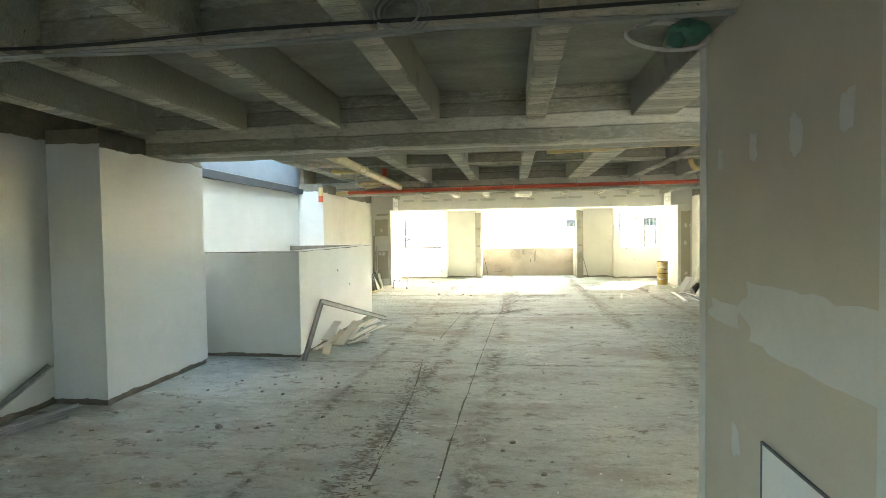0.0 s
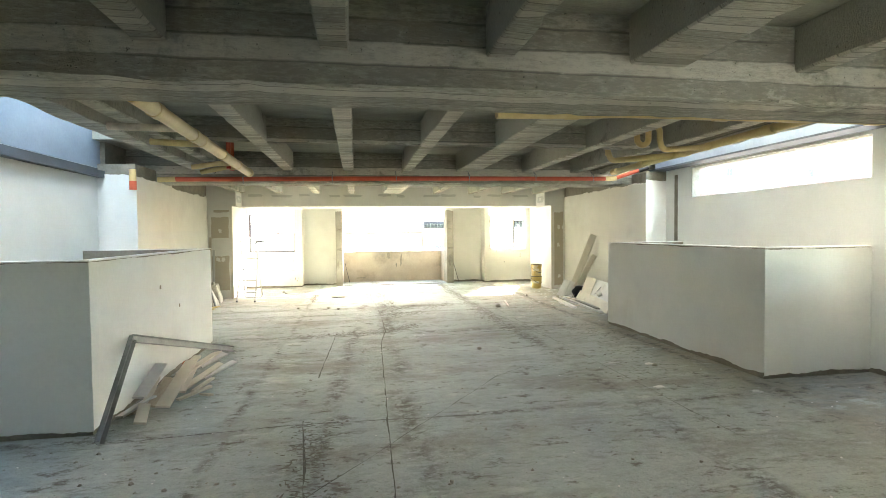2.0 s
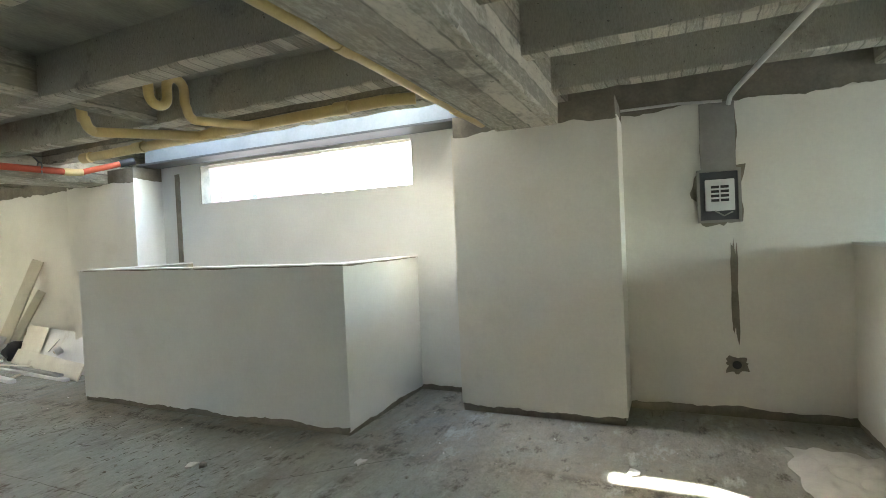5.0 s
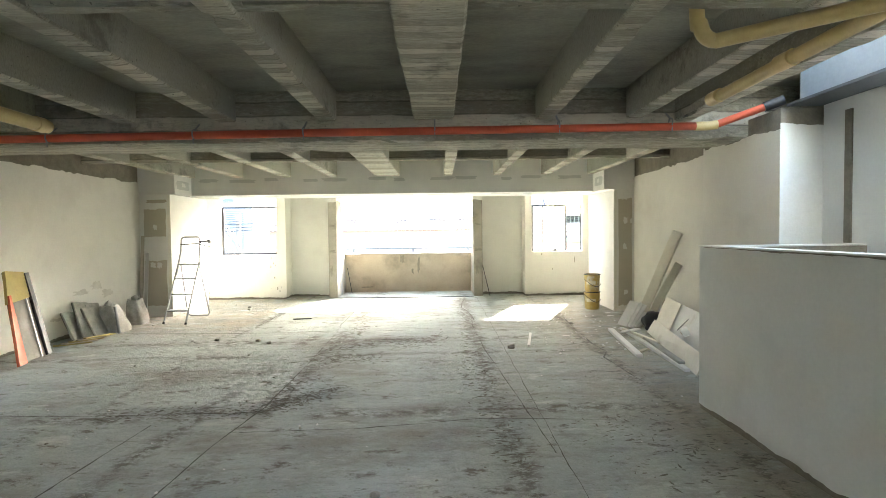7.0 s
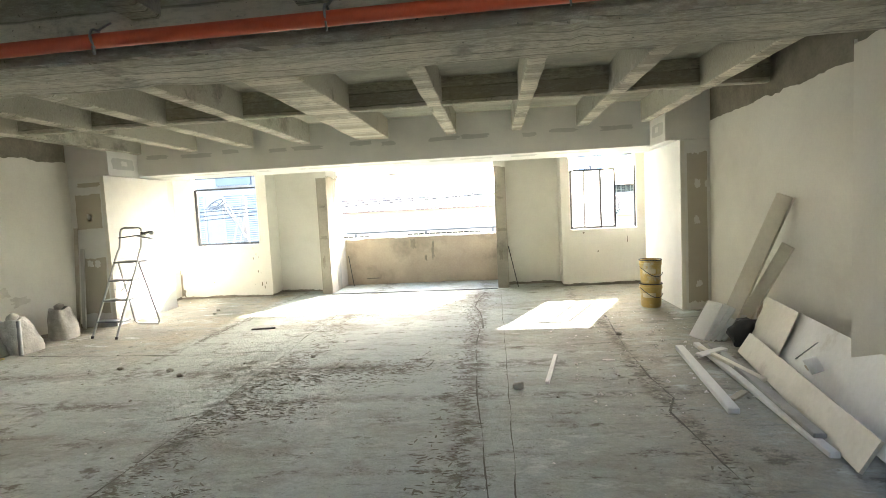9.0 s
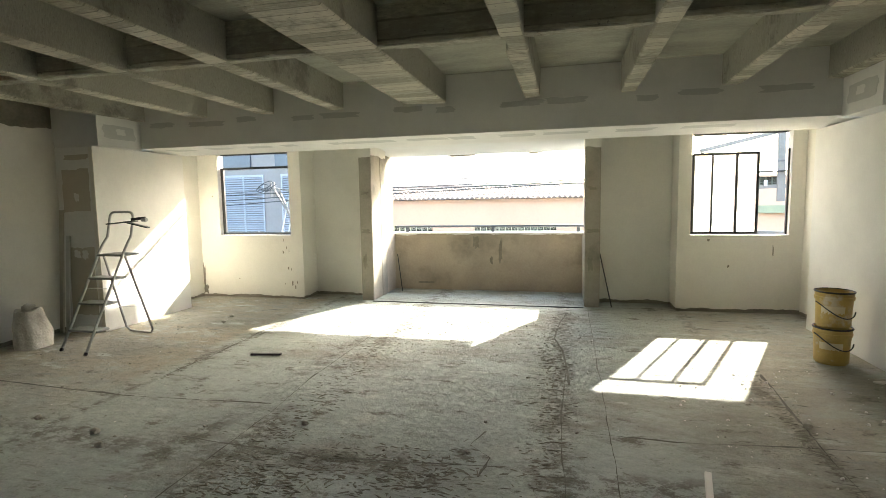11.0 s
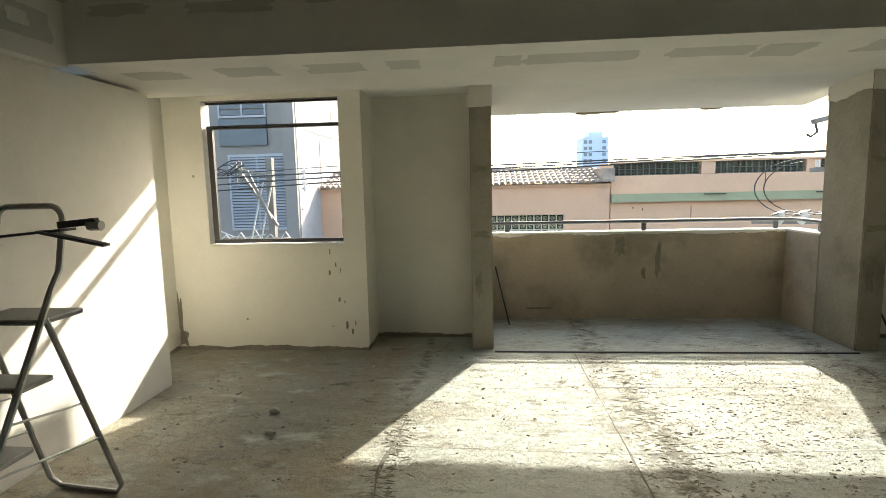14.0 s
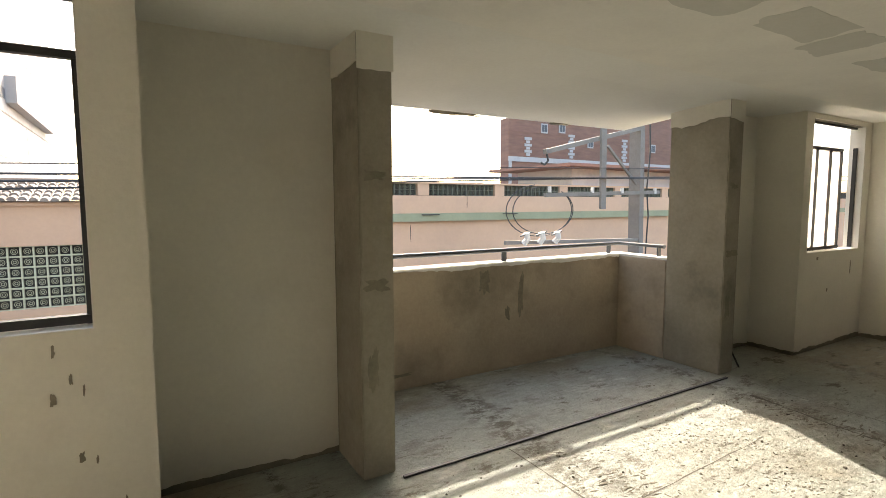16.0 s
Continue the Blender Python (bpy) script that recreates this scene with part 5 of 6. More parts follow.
def sack(at, sx, sy, sz, seed, lean=0.0):
    t_ = thing("cement_sack", at, "grey dusty building sack standing on the floor", "sack", "sacks by the left wall")
    bm = bmesh.new()
    bmesh.ops.create_cube(bm, size=2.0)
    bmesh.ops.subdivide_edges(bm, edges=bm.edges[:], cuts=7, use_grid_fill=True)
    for v in bm.verts:
        q = v.co.copy()
        u = (q.z + 1) / 2
        rad = 1 / max(1e-6, (abs(q.x) ** 4 + abs(q.y) ** 4) ** 0.25) if max(abs(q.x), abs(q.y)) > 0.98 else 1.0
        k = (1.05 - 0.35 * u ** 3) * (1 + 0.16 * noise.noise(q * 1.4 + Vector((seed, 0, seed))) + 0.05 * noise.noise(q * 5 + Vector((seed, 1, 0))))
        zz = sz * u * (1 + 0.10 * noise.noise(Vector((q.x + seed, q.y, 2)))) if u > 0 else 0.0
        v.co = Vector((at[0] + q.x * rad * sx * k + lean * u, at[1] + q.y * rad * sy * k, at[2] + zz))
    part("body", bm, M["sack"], t_, smooth=True)
    bm = bmesh.new()
    lump(bm, (at[0] + lean * 1.05, at[1], at[2] + sz * 1.03), (sx * 0.35, sy * 0.5, 0.06), seed, 2, 1.0)
    part("neck", bm, M["sack"], t_, smooth=True)


sack((-3.74, 13.78, 0), 0.12, 0.15, 0.40, 1.0, -0.05)
sack((-3.66, 13.12, 0), 0.13, 0.16, 0.40, 2.0, -0.12)
for k, (y, h, x, ly) in enumerate(((12.50, 0.38, -3.80, 0.10), (12.64, 0.50, -3.76, 0.16), (12.80, 0.42, -3.70, 0.0), (12.88, 0.46, -3.74, 0.1))):
    t_ = thing("stone_slab", (x, y, 0), "broken grey cement slab leaning on the wall", "slab", "broken slabs by the left wall")
    bm = bmesh.new()
    bar(bm, (x, y, 0.0), (x - 0.20, y + ly * 0.5, h), 0.30, 0.035, (1, 0, 0.4))
    bmesh.ops.bevel(bm, geom=bm.edges[:], offset=0.012, segments=1, affect="EDGES")
    part("slab", bm, M["stone"], t_)
t_ = thing("metal_tube", (-3.5, 12.9, 0), "short steel tube leaning on a sack", "tube")
tube_part("tube", M["galvanised"], t_, [(-3.52, 12.92, 0.005), (-3.66, 13.06, 0.38)], 0.022, 10)
for k in range(5):
    t_ = thing("scrap_board", (-3.6, 12.3, 0), "scrap board lying by the broken slabs", "scrap", "scraps by the left wall")
    bm = bmesh.new()
    bar(bm, (-3.85 + 0.07 * k, 12.05 + 0.05 * k, 0.012 + 0.014 * k), (-3.50 + 0.03 * k, 12.30 + 0.07 * k, 0.014 + 0.014 * k), 0.08, 0.012)
    part("board", bm, M["wood" if k % 2 else "carton"], t_)
for k, (x, w_) in enumerate(((-4.0, 0.05), (-3.93, 0.04))):
    t_ = thing("wall_batten", (x, 14.38, 0), "grey batten standing against the clad pier", "batten", "battens at the pier")
    bar_part("batten", M["compound_grey" if k else "gypsum"], t_, (x, 14.30 + 0.02 * k, 0.0), (x + 0.01, 14.41, 1.45 - 0.3 * k), 0.05, 0.02, (0, 1, 0))

# ---- step ladder ----
ld = thing("step_ladder", (-3.05, 13.95, 0), "grey aluminium step ladder with four treads, standing open", "ladder")
FL, FR = Vector((-3.28, 13.69, 0.0)), Vector((-2.88, 13.61, 0.0))
TL, TR = Vector((-3.26, 14.20, 0.98)), Vector((-2.89, 14.16, 0.98))
NL, NR = Vector((-3.30, 14.36, 1.14)), Vector((-2.96, 14.34, 1.14))
HL, HR = Vector((-3.32, 14.43, 1.36)), Vector((-2.98, 14.41, 1.36))
r0 = 0.014
hoop = [FL, FL.lerp(TL, 0.5), TL, TL.lerp(NL, 0.5) + Vector((0, 0, 0.01)), NL, HL] + arc(HL + Vector((0.06, 0, 0.0)), (-1, 0, 0), (0, 0.1, 1), 0.06, 0, math.pi / 2, 5)[1:] + arc(HR + Vector((-0.06, 0, 0.0)), (0, 0.1, 1), (1, 0, 0), 0.06, 0, math.pi / 2, 5) + [NR, TR.lerp(NR, 0.5) + Vector((0, 0, 0.01)), TR, FR.lerp(TR, 0.5), FR]
tube_part("front_frame", M["aluminium"], ld, hoop, r0, 8)
BL, BR = Vector((-3.28, 14.52, r0)), Vector((-2.87, 14.48, r0))
tube_part("rear_frame", M["aluminium"], ld, [TL + Vector((0.02, 0.03, -0.02)), BL.lerp(TL, 0.05), BL + Vector((0.04, 0, 0)), BR - Vector((0.04, 0, 0)), BR.lerp(TR, 0.05), TR + Vector((-0.02, 0.03, -0.02))], r0 * 0.9, 8)
for z in (0.20, 0.46, 0.71, 0.95):
    f = z / 0.98
    a, b = FL.lerp(TL, f), FR.lerp(TR, f)
    bm = bmesh.new()
    box(bm, a.x + 0.01, b.x - 0.01, a.y - 0.03, a.y + (0.20 if z > 0.9 else 0.13), z - 0.012, z + 0.012)
    bmesh.ops.bevel(bm, geom=bm.edges[:], offset=0.006, segments=1, affect="EDGES")
    part("tread", bm, M["galvanised"], ld, "ribbed metal tread")
for sgn, A, B in ((0, FL, BL), (1, FR, BR)):
    T = TL if sgn == 0 else TR
    bar_part("brace", M["aluminium"], ld, A.lerp(T, 0.45), B.lerp(T, 0.35), 0.016, 0.006)
    bar_part("brace", M["aluminium"], ld, A.lerp(T, 0.62), B.lerp(T, 0.55), 0.016, 0.006)
    tube_part("foot", M["black_frame"], ld, [A, A + Vector((0, 0.01, 0.03))], 0.018, 8, "black rubber foot")
tl = thing("trowel", (-2.99, 14.37, 1.3), "dark trowel and float resting on the ladder rail", "tool")
bar_part("blade", M["black_frame"], tl, (-3.30, 14.39, 1.285), (-2.94, 14.39, 1.315), 0.09, 0.012)
bar_part("float", M["steel_dark"], tl, (-3.04, 14.35, 1.31), (-2.78, 14.41, 1.24), 0.06, 0.012)
bar_part("handle", M["black_frame"], tl, (-2.98, 14.39, 1.335), (-2.80, 14.39, 1.35), 0.025, 0.03)
tube_part("knob", M["galvanised"], tl, [(-2.84, 14.39, 1.33), (-2.78, 14.39, 1.33)], 0.022, 8)

# ---- buckets ----


def bucket(z, tilt):
    b = thing("bucket", (4.09, 14.72, z), "yellow plastic paint bucket with dark rim, stacked" if z else "yellow plastic paint bucket under another bucket", "bucket", "stacked buckets")
    n, bm = 28, bmesh.new()
    prof = [(0.0, 0.0), (0.118, 0.0), (0.122, 0.01), (0.138, 0.25), (0.146, 0.252), (0.147, 0.275), (0.142, 0.277), (0.143, 0.318), (0.136, 0.318), (0.13, 0.02), (0.0, 0.02)]
    rings = [[bm.verts.new((4.09 + r * math.cos(2 * math.pi * k / n + tilt), 14.72 + r * math.sin(2 * math.pi * k / n + tilt), z + h)) for k in range(n)] for r, h in prof[1:-1]]
    for a, c in zip(rings, rings[1:]):
        for k in range(n):
            bm.faces.new([a[k], a[(k + 1) % n], c[(k + 1) % n], c[k]])
    bm.faces.new(rings[0])
    bm.faces.new(rings[-1])
    part("body", bm, M["yellow"], b, smooth=True)
    bm = bmesh.new()
    tube(bm, [(4.09 + 0.144 * math.cos(a), 14.72 + 0.144 * math.sin(a), z + 0.318) for a in [2 * math.pi * k / 28 for k in range(29)]], 0.008, 6)
    part("rim", bm, M["black_frame"], b, "dark worn rim", smooth=True)
    s = -1 if z else 1
    tube_part("handle", M["black_frame"], b, [(4.09 + 0.152 * math.cos(a), 14.72 + 0.152 * math.sin(a), z + 0.25 - 0.13 * math.sin((a - math.pi) / 1.2 * 1.0) ** 2 + s * 0.02) for a in [math.pi + 0.15 + i * (math.pi * 0.8) / 12 for i in range(13)]], 0.005, 6, "thin wire handle")
    bm = bmesh.new()
    for k in range(6):
        a0, a1 = math.pi + 0.45 + 0.22 * k, math.pi + 0.45 + 0.22 * (k + 1)
        v = []
        for a, h, r in ((a0, 0.05, 0.1265), (a1, 0.05, 0.1265), (a1, 0.20, 0.1365), (a0, 0.20, 0.1365)):
            v.append(bm.verts.new((4.09 + r * math.cos(a), 14.72 + r * math.sin(a), z + h)))
        bm.faces.new(v)
    part("label", bm, M["label_white"], b, "faded paper label")


bucket(0.0, 0.0)
bucket(0.322, 0.4)

# ---- boards and offcuts by the far right wall ----
def plank(name, a, b, w_, h_, mat, label, category, group="", up=(0, 0, 1)):
    t_ = thing(name, a, label, category, group)
    bm = bmesh.new()
    bar(bm, a, b, w_, h_, up)
    bmesh.ops.bevel(bm, geom=bm.edges[:], offset=min(w_, h_) * 0.15, segments=1, affect="EDGES")
    part("board", bm, M[mat], t_)
    return t_


plank("leaning_plank", (4.26, 12.98, 0.01), (4.71, 12.66, 1.42), 0.19, 0.028, "board_cream", "long pale plank leaning on the wall", "plank", "leaning planks", (1, 0.2, 0.3))
plank("leaning_plank", (4.34, 12.90, 0.01), (4.70, 12.60, 0.96), 0.13, 0.028, "board_cream", "short pale plank leaning on the wall", "plank", "leaning planks", (1, 0.2, 0.3))
for k in range(5):
    plank("drywall_offcut", (4.02 + 0.055 * k, 12.98 - 0.01 * k, 0.01), (4.24 + 0.05 * k, 13.05 - 0.05 * k, 0.36 - 0.012 * k), 0.20 - 0.02 * k, 0.013, "board_white", "white drywall offcut leaning in a stack", "offcut", "drywall offcuts", (1, 0.4, -0.5))
for k in range(4):
    plank("timber_block", (4.44 + 0.05 * k, 12.98, 0.01), (4.50 + 0.05 * k, 13.02, 0.36 + 0.05 * (k % 2)), 0.12, 0.03, "wood" if k % 2 else "board_white", "short timber piece standing by the wall", "timber", "timber pieces", (1, 0, 0))
bg = thing("black_bag", (4.40, 12.70, 0), "black plastic bag among the boards", "bag")
bm = bmesh.new()
lump(bm, (4.38, 12.70, 0.115), (0.15, 0.13, 0.17), 4.0, 3, 0.65)
part("bag", bm, M["black_bag"], bg, smooth=True)


def sheet(name, corners, t, mat, label):
    """A flat board given by its four corners, t thick."""
    c = [Vector(q) for q in corners]
    n = (c[1] - c[0]).cross(c[3] - c[0]).normalized() * t
    t_ = thing(name, c[0], label, "board", "boards by the right wall")
    bm = bmesh.new()
    vs = [bm.verts.new(q) for q in c] + [bm.verts.new(q + n) for q in c]
    for f in ((3, 2, 1, 0), (4, 5, 6, 7), (0, 1, 5, 4), (1, 2, 6, 5), (2, 3, 7, 6), (3, 0, 4, 7)):
        bm.faces.new([vs[i] for i in f])
    part("board", bm, M[mat], t_)
    return t_


sheet("drywall_sheet", ((4.36, 12.60, 0.004), (3.94, 10.05, 0.004), (4.13, 10.05, 0.46), (4.57, 12.60, 0.46)), 0.012, "board_white", "large white drywall sheet leaning on the wall pier")
sheet("drywall_sheet", ((4.20, 12.46, 0.004), (3.80, 10.29, 0.004), (3.875, 10.25, 0.19), (4.30, 12.44, 0.18)), 0.018, "board_cream", "cream board leaning low against the sheets")
sheet("drywall_sheet", ((4.33, 12.62, 0.016), (4.215, 11.92, 0.016), (4.42, 11.92, 0.475), (4.54, 12.62, 0.475)), 0.010, "board_cream", "brownish drywall piece over the white sheet")
tr = thing("paper_roll", (4.2, 11.35, 0.2), "white paper tape roll lying on the boards", "roll")
tube_part("roll", M["board_white"], tr, [(4.13, 11.32, 0.225), (4.20, 11.30, 0.26)], 0.055, 16)
tube_part("core", M["wood"], tr, [(4.125, 11.321, 0.222), (4.129, 11.3205, 0.224)], 0.022, 12)
plank("steel_strip", (4.21, 11.60, 0.20), (4.28, 11.46, 0.36), 0.02, 0.006, "galvanised", "small steel strip on the drywall sheet", "strip")
plank("floor_batten", (3.72, 12.60, 0.025), (3.53, 11.06, 0.025), 0.075, 0.045, "board_white", "white painted batten lying on the floor", "batten", "battens on the floor")
plank("floor_batten", (3.92, 12.72, 0.02), (3.78, 10.46, 0.02), 0.06, 0.035, "board_white", "white painted batten lying on the floor", "batten", "battens on the floor")
plank("floor_batten", (4.0, 12.55, 0.055), (3.80, 10.62, 0.055), 0.07, 0.03, "grey_panel", "grey metal channel lying on the battens", "batten", "battens on the floor")
plank("floor_batten", (3.85, 12.45, 0.06), (3.96, 11.55, 0.06), 0.05, 0.03, "board_cream", "cream batten lying on the floor", "batten", "battens on the floor")
plank("floor_batten", (3.74, 12.20, 0.065), (4.02, 12.34, 0.08), 0.07, 0.02, "board_white", "short white piece across the battens", "batten", "battens on the floor")
plank("floor_batten", (3.62, 11.30, 0.012), (3.78, 11.45, 0.012), 0.05, 0.02, "wood", "short wooden piece on the floor", "batten", "battens on the floor")
plank("loose_batten", (2.54, 12.47, 0.012), (2.38, 11.70, 0.012), 0.034, 0.022, "board_white", "pale batten lying alone on the floor", "batten")
plank("black_strip", (-1.22, 13.94, 0.01), (-0.92, 13.99, 0.012), 0.035, 0.018, "black_frame", "short black strip on the floor", "strip")

# ---- floor joints, smears, rubble ----


def groove(pts, w_, seed, name="floor_joint", label="dark joint line in the screed", mat="groove"):
    bm = bmesh.new()
    L, prev = 0.0, None
    pts = [Vector((*p, 0)) for p in pts]
    for a, b in zip(pts, pts[1:]):
        n = max(2, int((b - a).length / 0.05))
        d = (b - a).normalized()
        s = Vector((-d.y, d.x, 0))
        for i in range(n + 1):
            q = a.lerp(b, i / n)
            k = noise.noise(Vector((q.x * 3 + seed, q.y * 3, seed)))
            k2 = noise.noise(Vector((q.x * 14 + seed, q.y * 14, seed + 4)))
            ww = max(0.0015, w_ * (0.55 + 0.9 * k + 0.7 * k2))
            c = q + s * (0.012 * k + 0.004 * k2)
            cur = [bm.verts.new((c + s * ww)[:2] + (0.0015,)), bm.verts.new((c - s * ww)[:2] + (0.0015,))]
            if prev:
                bm.faces.new([prev[0], prev[1], cur[1], cur[0]])
            prev = cur
        prev = None
    return structure(finish(bm, name, M[mat]), label, "floor joint")


groove([(-0.46, 1.0), (-0.46, 3.8), (-0.41, 5.9), (-0.32, 8.8), (-0.21, 9.6), (-0.22, 11.2), (-0.25, 12.7), (-0.31, 13.4), (-0.33, 16.66)], 0.008, 1.0)
groove([(2.10, 5.0), (2.06, 8.6), (2.08, 16.6)], 0.004, 2.0)
groove([(-2.4, 5.78), (-1.12, 5.89), (0.55, 5.82)], 0.008, 3.0)
groove([(-1.9, 4.78), (-1.07, 4.68)], 0.008, 12.0)
groove([(-2.68, 9.45), (-1.49, 9.44), (-0.22, 9.47), (0.01, 9.80), (0.30, 10.11)], 0.012, 4.0)
groove([(-0.22, 9.05), (0.7, 9.1), (1.57, 9.26), (2.6, 9.2)], 0.008, 14.0)
groove([(-3.6, 12.9), (-1.62, 12.80), (-0.33, 12.88)], 0.013, 5.0)
groove([(-0.6, 12.28), (0.4, 12.22), (1.46, 12.33)], 0.008, 15.0)
groove([(1.62, 12.88), (2.43, 12.83), (2.87, 12.88), (4.2, 13.0)], 0.010, 6.0)
groove([(-1.15, 15.86), (1.15, 15.95)], 0.006, 7.0)
groove([(-1.6, 15.0), (-0.35, 14.96), (1.6, 15.1)], 0.004, 17.0)
groove([(-1.2, 4.4), (0.8, 6.9), (1.2, 7.2)], 0.004, 8.0)
groove([(3.25, 11.36), (3.22, 11.8), (3.24, 12.7), (3.38, 14.25)], 0.012, 9.0)
groove([(3.2, 10.15), (3.15, 11.12), (3.25, 11.36)], 0.008, 19.0)
groove([(1.83, 13.69), (1.81, 14.08), (1.77, 14.64), (1.68, 15.08), (1.72, 15.76), (1.82, 16.38)], 0.014, 16.0)
groove([(2.02, 8.63), (1.94, 9.77), (1.83, 11.4), (1.77, 12.75), (1.80, 14.2)], 0.007, 18.0)
groove([(-1.62, 13.25), (-1.60, 13.94), (-1.66, 14.7), (-1.61, 15.39)], 0.012, 11.0)
groove([(-0.96, 9.23), (-1.0, 8.41), (-1.05, 7.2)], 0.009, 20.0)
groove([(-1.08, 5.97), (-0.95, 4.7), (-0.89, 3.0)], 0.012, 21.0)
groove([(2.6, 6.3), (3.2, 5.6)], 0.003, 10.0)
groove([(1.30, 12.75), (1.24, 12.55), (1.38, 12.42), (1.34, 12.2)], 0.010, 22.0)


def smear_track(pts, spread, count, seed, size=(0.008, 0.04)):
    """Crusty ridges of dropped mortar along a track."""
    rg = random.Random(seed)
    verts, faces = [], []
    pts = [Vector((*p, 0)) for p in pts]
    for _ in range(count):
        k = rg.random() * (len(pts) - 1)
        i = int(k)
        q = pts[i].lerp(pts[i + 1], k - i)
        x, y = q.x + rg.gauss(0, spread), q.y + rg.gauss(0, spread)
        r1, r2, h = rg.uniform(*size), rg.uniform(0.003, 0.010), rg.uniform(0.002, 0.005)
        a0 = rg.gauss(0, 0.3) + (1.5 if rg.random() < 0.12 else 0)
        base = len(verts)
        n = 7
        for j in range(n):
            a = 2 * math.pi * j / n
            m1, m2 = r1 * rg.uniform(0.6, 1.2) * math.cos(a), r2 * rg.uniform(0.6, 1.2) * math.sin(a)
            verts.append((x + m1 * math.cos(a0) - m2 * math.sin(a0), y + m1 * math.sin(a0) + m2 * math.cos(a0), 0.0008))
        verts.append((x, y, h))
        faces += [(base + j, base + (j + 1) % n, base + n) for j in range(n)]
    me = bpy.data.meshes.new("mortar_crust")
    me.from_pydata(verts, [], faces)
    me.materials.append(M["smear"])
    return tagged(new("mortar_crust", me), "crusted mortar droppings on the screed", "mortar", kind="stuff")


smear_track([(-1.05, 2.0), (-0.95, 4.2), (-1.0, 5.9)], 0.09, 800, 1)
smear_track([(-1.5, 9.42), (-0.2, 9.5), (0.3, 10.1)], 0.09, 600, 2)
smear_track([(1.75, 8.4), (1.66, 10.6), (1.72, 12.8), (1.7, 14.6), (1.75, 16.3)], 0.09, 1300, 3)
smear_track([(-0.1, 9.6), (-0.05, 11.4), (0.0, 13.0), (-0.1, 14.9), (-0.05, 16.3)], 0.10, 1200, 4)
smear_track([(0.1, 11.8), (0.5, 12.15), (1.2, 12.3), (0.8, 11.8)], 0.13, 700, 5)
smear_track([(3.2, 10.2), (3.2, 12.0), (3.3, 14.2)], 0.06, 360, 6)
smear_track([(2.2, 6.2), (2.9, 8.2), (2.6, 9.6)], 0.25, 400, 7)
smear_track([(0.0, 14.6), (0.7, 15.3), (0.9, 16.3)], 0.3, 800, 8, (0.005, 0.02))
smear_track([(-0.1, 11.1), (0.5, 11.3)], 0.12, 300, 9)
smear_track([(-1.62, 13.2), (-1.62, 15.4)], 0.05, 300, 10)


def rubble(name, count, area, sizes, mat, seed, label, weight=None):
    rg = random.Random(seed)
    verts, faces = [], []
    x0, x1, y0, y1 = area
    for _ in range(count):
        x, y = rg.uniform(x0, x1), rg.uniform(y0, y1)
        if 3.2 < x and 6.1 < y < 9.5 or x < -2.5 and 5.8 < y < 9.3:
            continue
        s = sizes[0] + (sizes[1] - sizes[0]) * rg.random() ** 3
        base = len(verts)
        ring = [(math.cos(a), math.sin(a)) for a in (0.2, 1.3, 2.5, 3.6, 4.9)]
        for cx, cy in ring:
            verts.append((x + cx * s * rg.uniform(0.6, 1.3), y + cy * s * rg.uniform(0.5, 1.1), 0.0))
        for cx, cy in ring:
            verts.append((x + cx * s * rg.uniform(0.3, 0.8), y + cy * s * rg.uniform(0.3, 0.8), s * rg.uniform(0.35, 0.9)))
        for j in range(5):
            faces.append((base + j, base + (j + 1) % 5, base + 5 + (j + 1) % 5, base + 5 + j))
        faces.append(tuple(base + 5 + j for j in range(5)))
    me = bpy.data.meshes.new(name)
    me.from_pydata(verts, [], faces)
    me.materials.append(M[mat])
    return tagged(new(name, me), label, "rubble", kind="stuff")


rubble("rubble", 900, (-3.6, 4.2, 0.8, 16.6), (0.004, 0.016), "rubble", 11, "small grey mortar crumbs scattered on the floor")
rubble("rubble", 420, (-3.6, 4.2, 0.8, 16.6), (0.003, 0.012), "compound", 12, "small white plaster chips scattered on the floor")
rubble("rubble", 260, (-3.6, 0.6, 2.0, 6.0), (0.005, 0.024), "rubble", 13, "mortar crumbs scattered on the floor")
rubble("rubble", 300, (-3.4, -1.0, 14.6, 16.6), (0.003, 0.014), "rubble", 14, "dark crumbs scattered by the street wall")
rubble("rubble", 200, (2.6, 4.2, 11.0, 14.4), (0.004, 0.02), "compound", 15, "white drywall crumbs scattered by the boards")
rubble("rubble", 500, (-1.0, 2.0, 14.7, 16.6), (0.002, 0.010), "groove", 16, "dark grit scattered in the sun")
rg = random.Random(21)
for k, (x, y, s) in enumerate(((2.15, 11.6, 0.05), (-2.32, 3.71, 0.03), (0.9, 8.1, 0.03), (2.6, 6.9, 0.03), (-1.2, 12.2, 0.035), (-1.0, 12.05, 0.03), (-1.8, 12.3, 0.03), (0.1, 12.6, 0.025), (3.3, 13.2, 0.03), (-2.5, 15.4, 0.035), (-2.4, 15.1, 0.03), (1.2, 3.3, 0.025))):
    t_ = thing("mortar_lump", (x, y, 0), "grey mortar lump lying on the floor", "rubble", "lumps on the floor")
    bm = bmesh.new()
    lump(bm, (x, y, s * 0.5), (s, s * 0.75, s * 0.7), k * 3.1, 2, 0.6)
    part("lump", bm, M["stone"], t_)
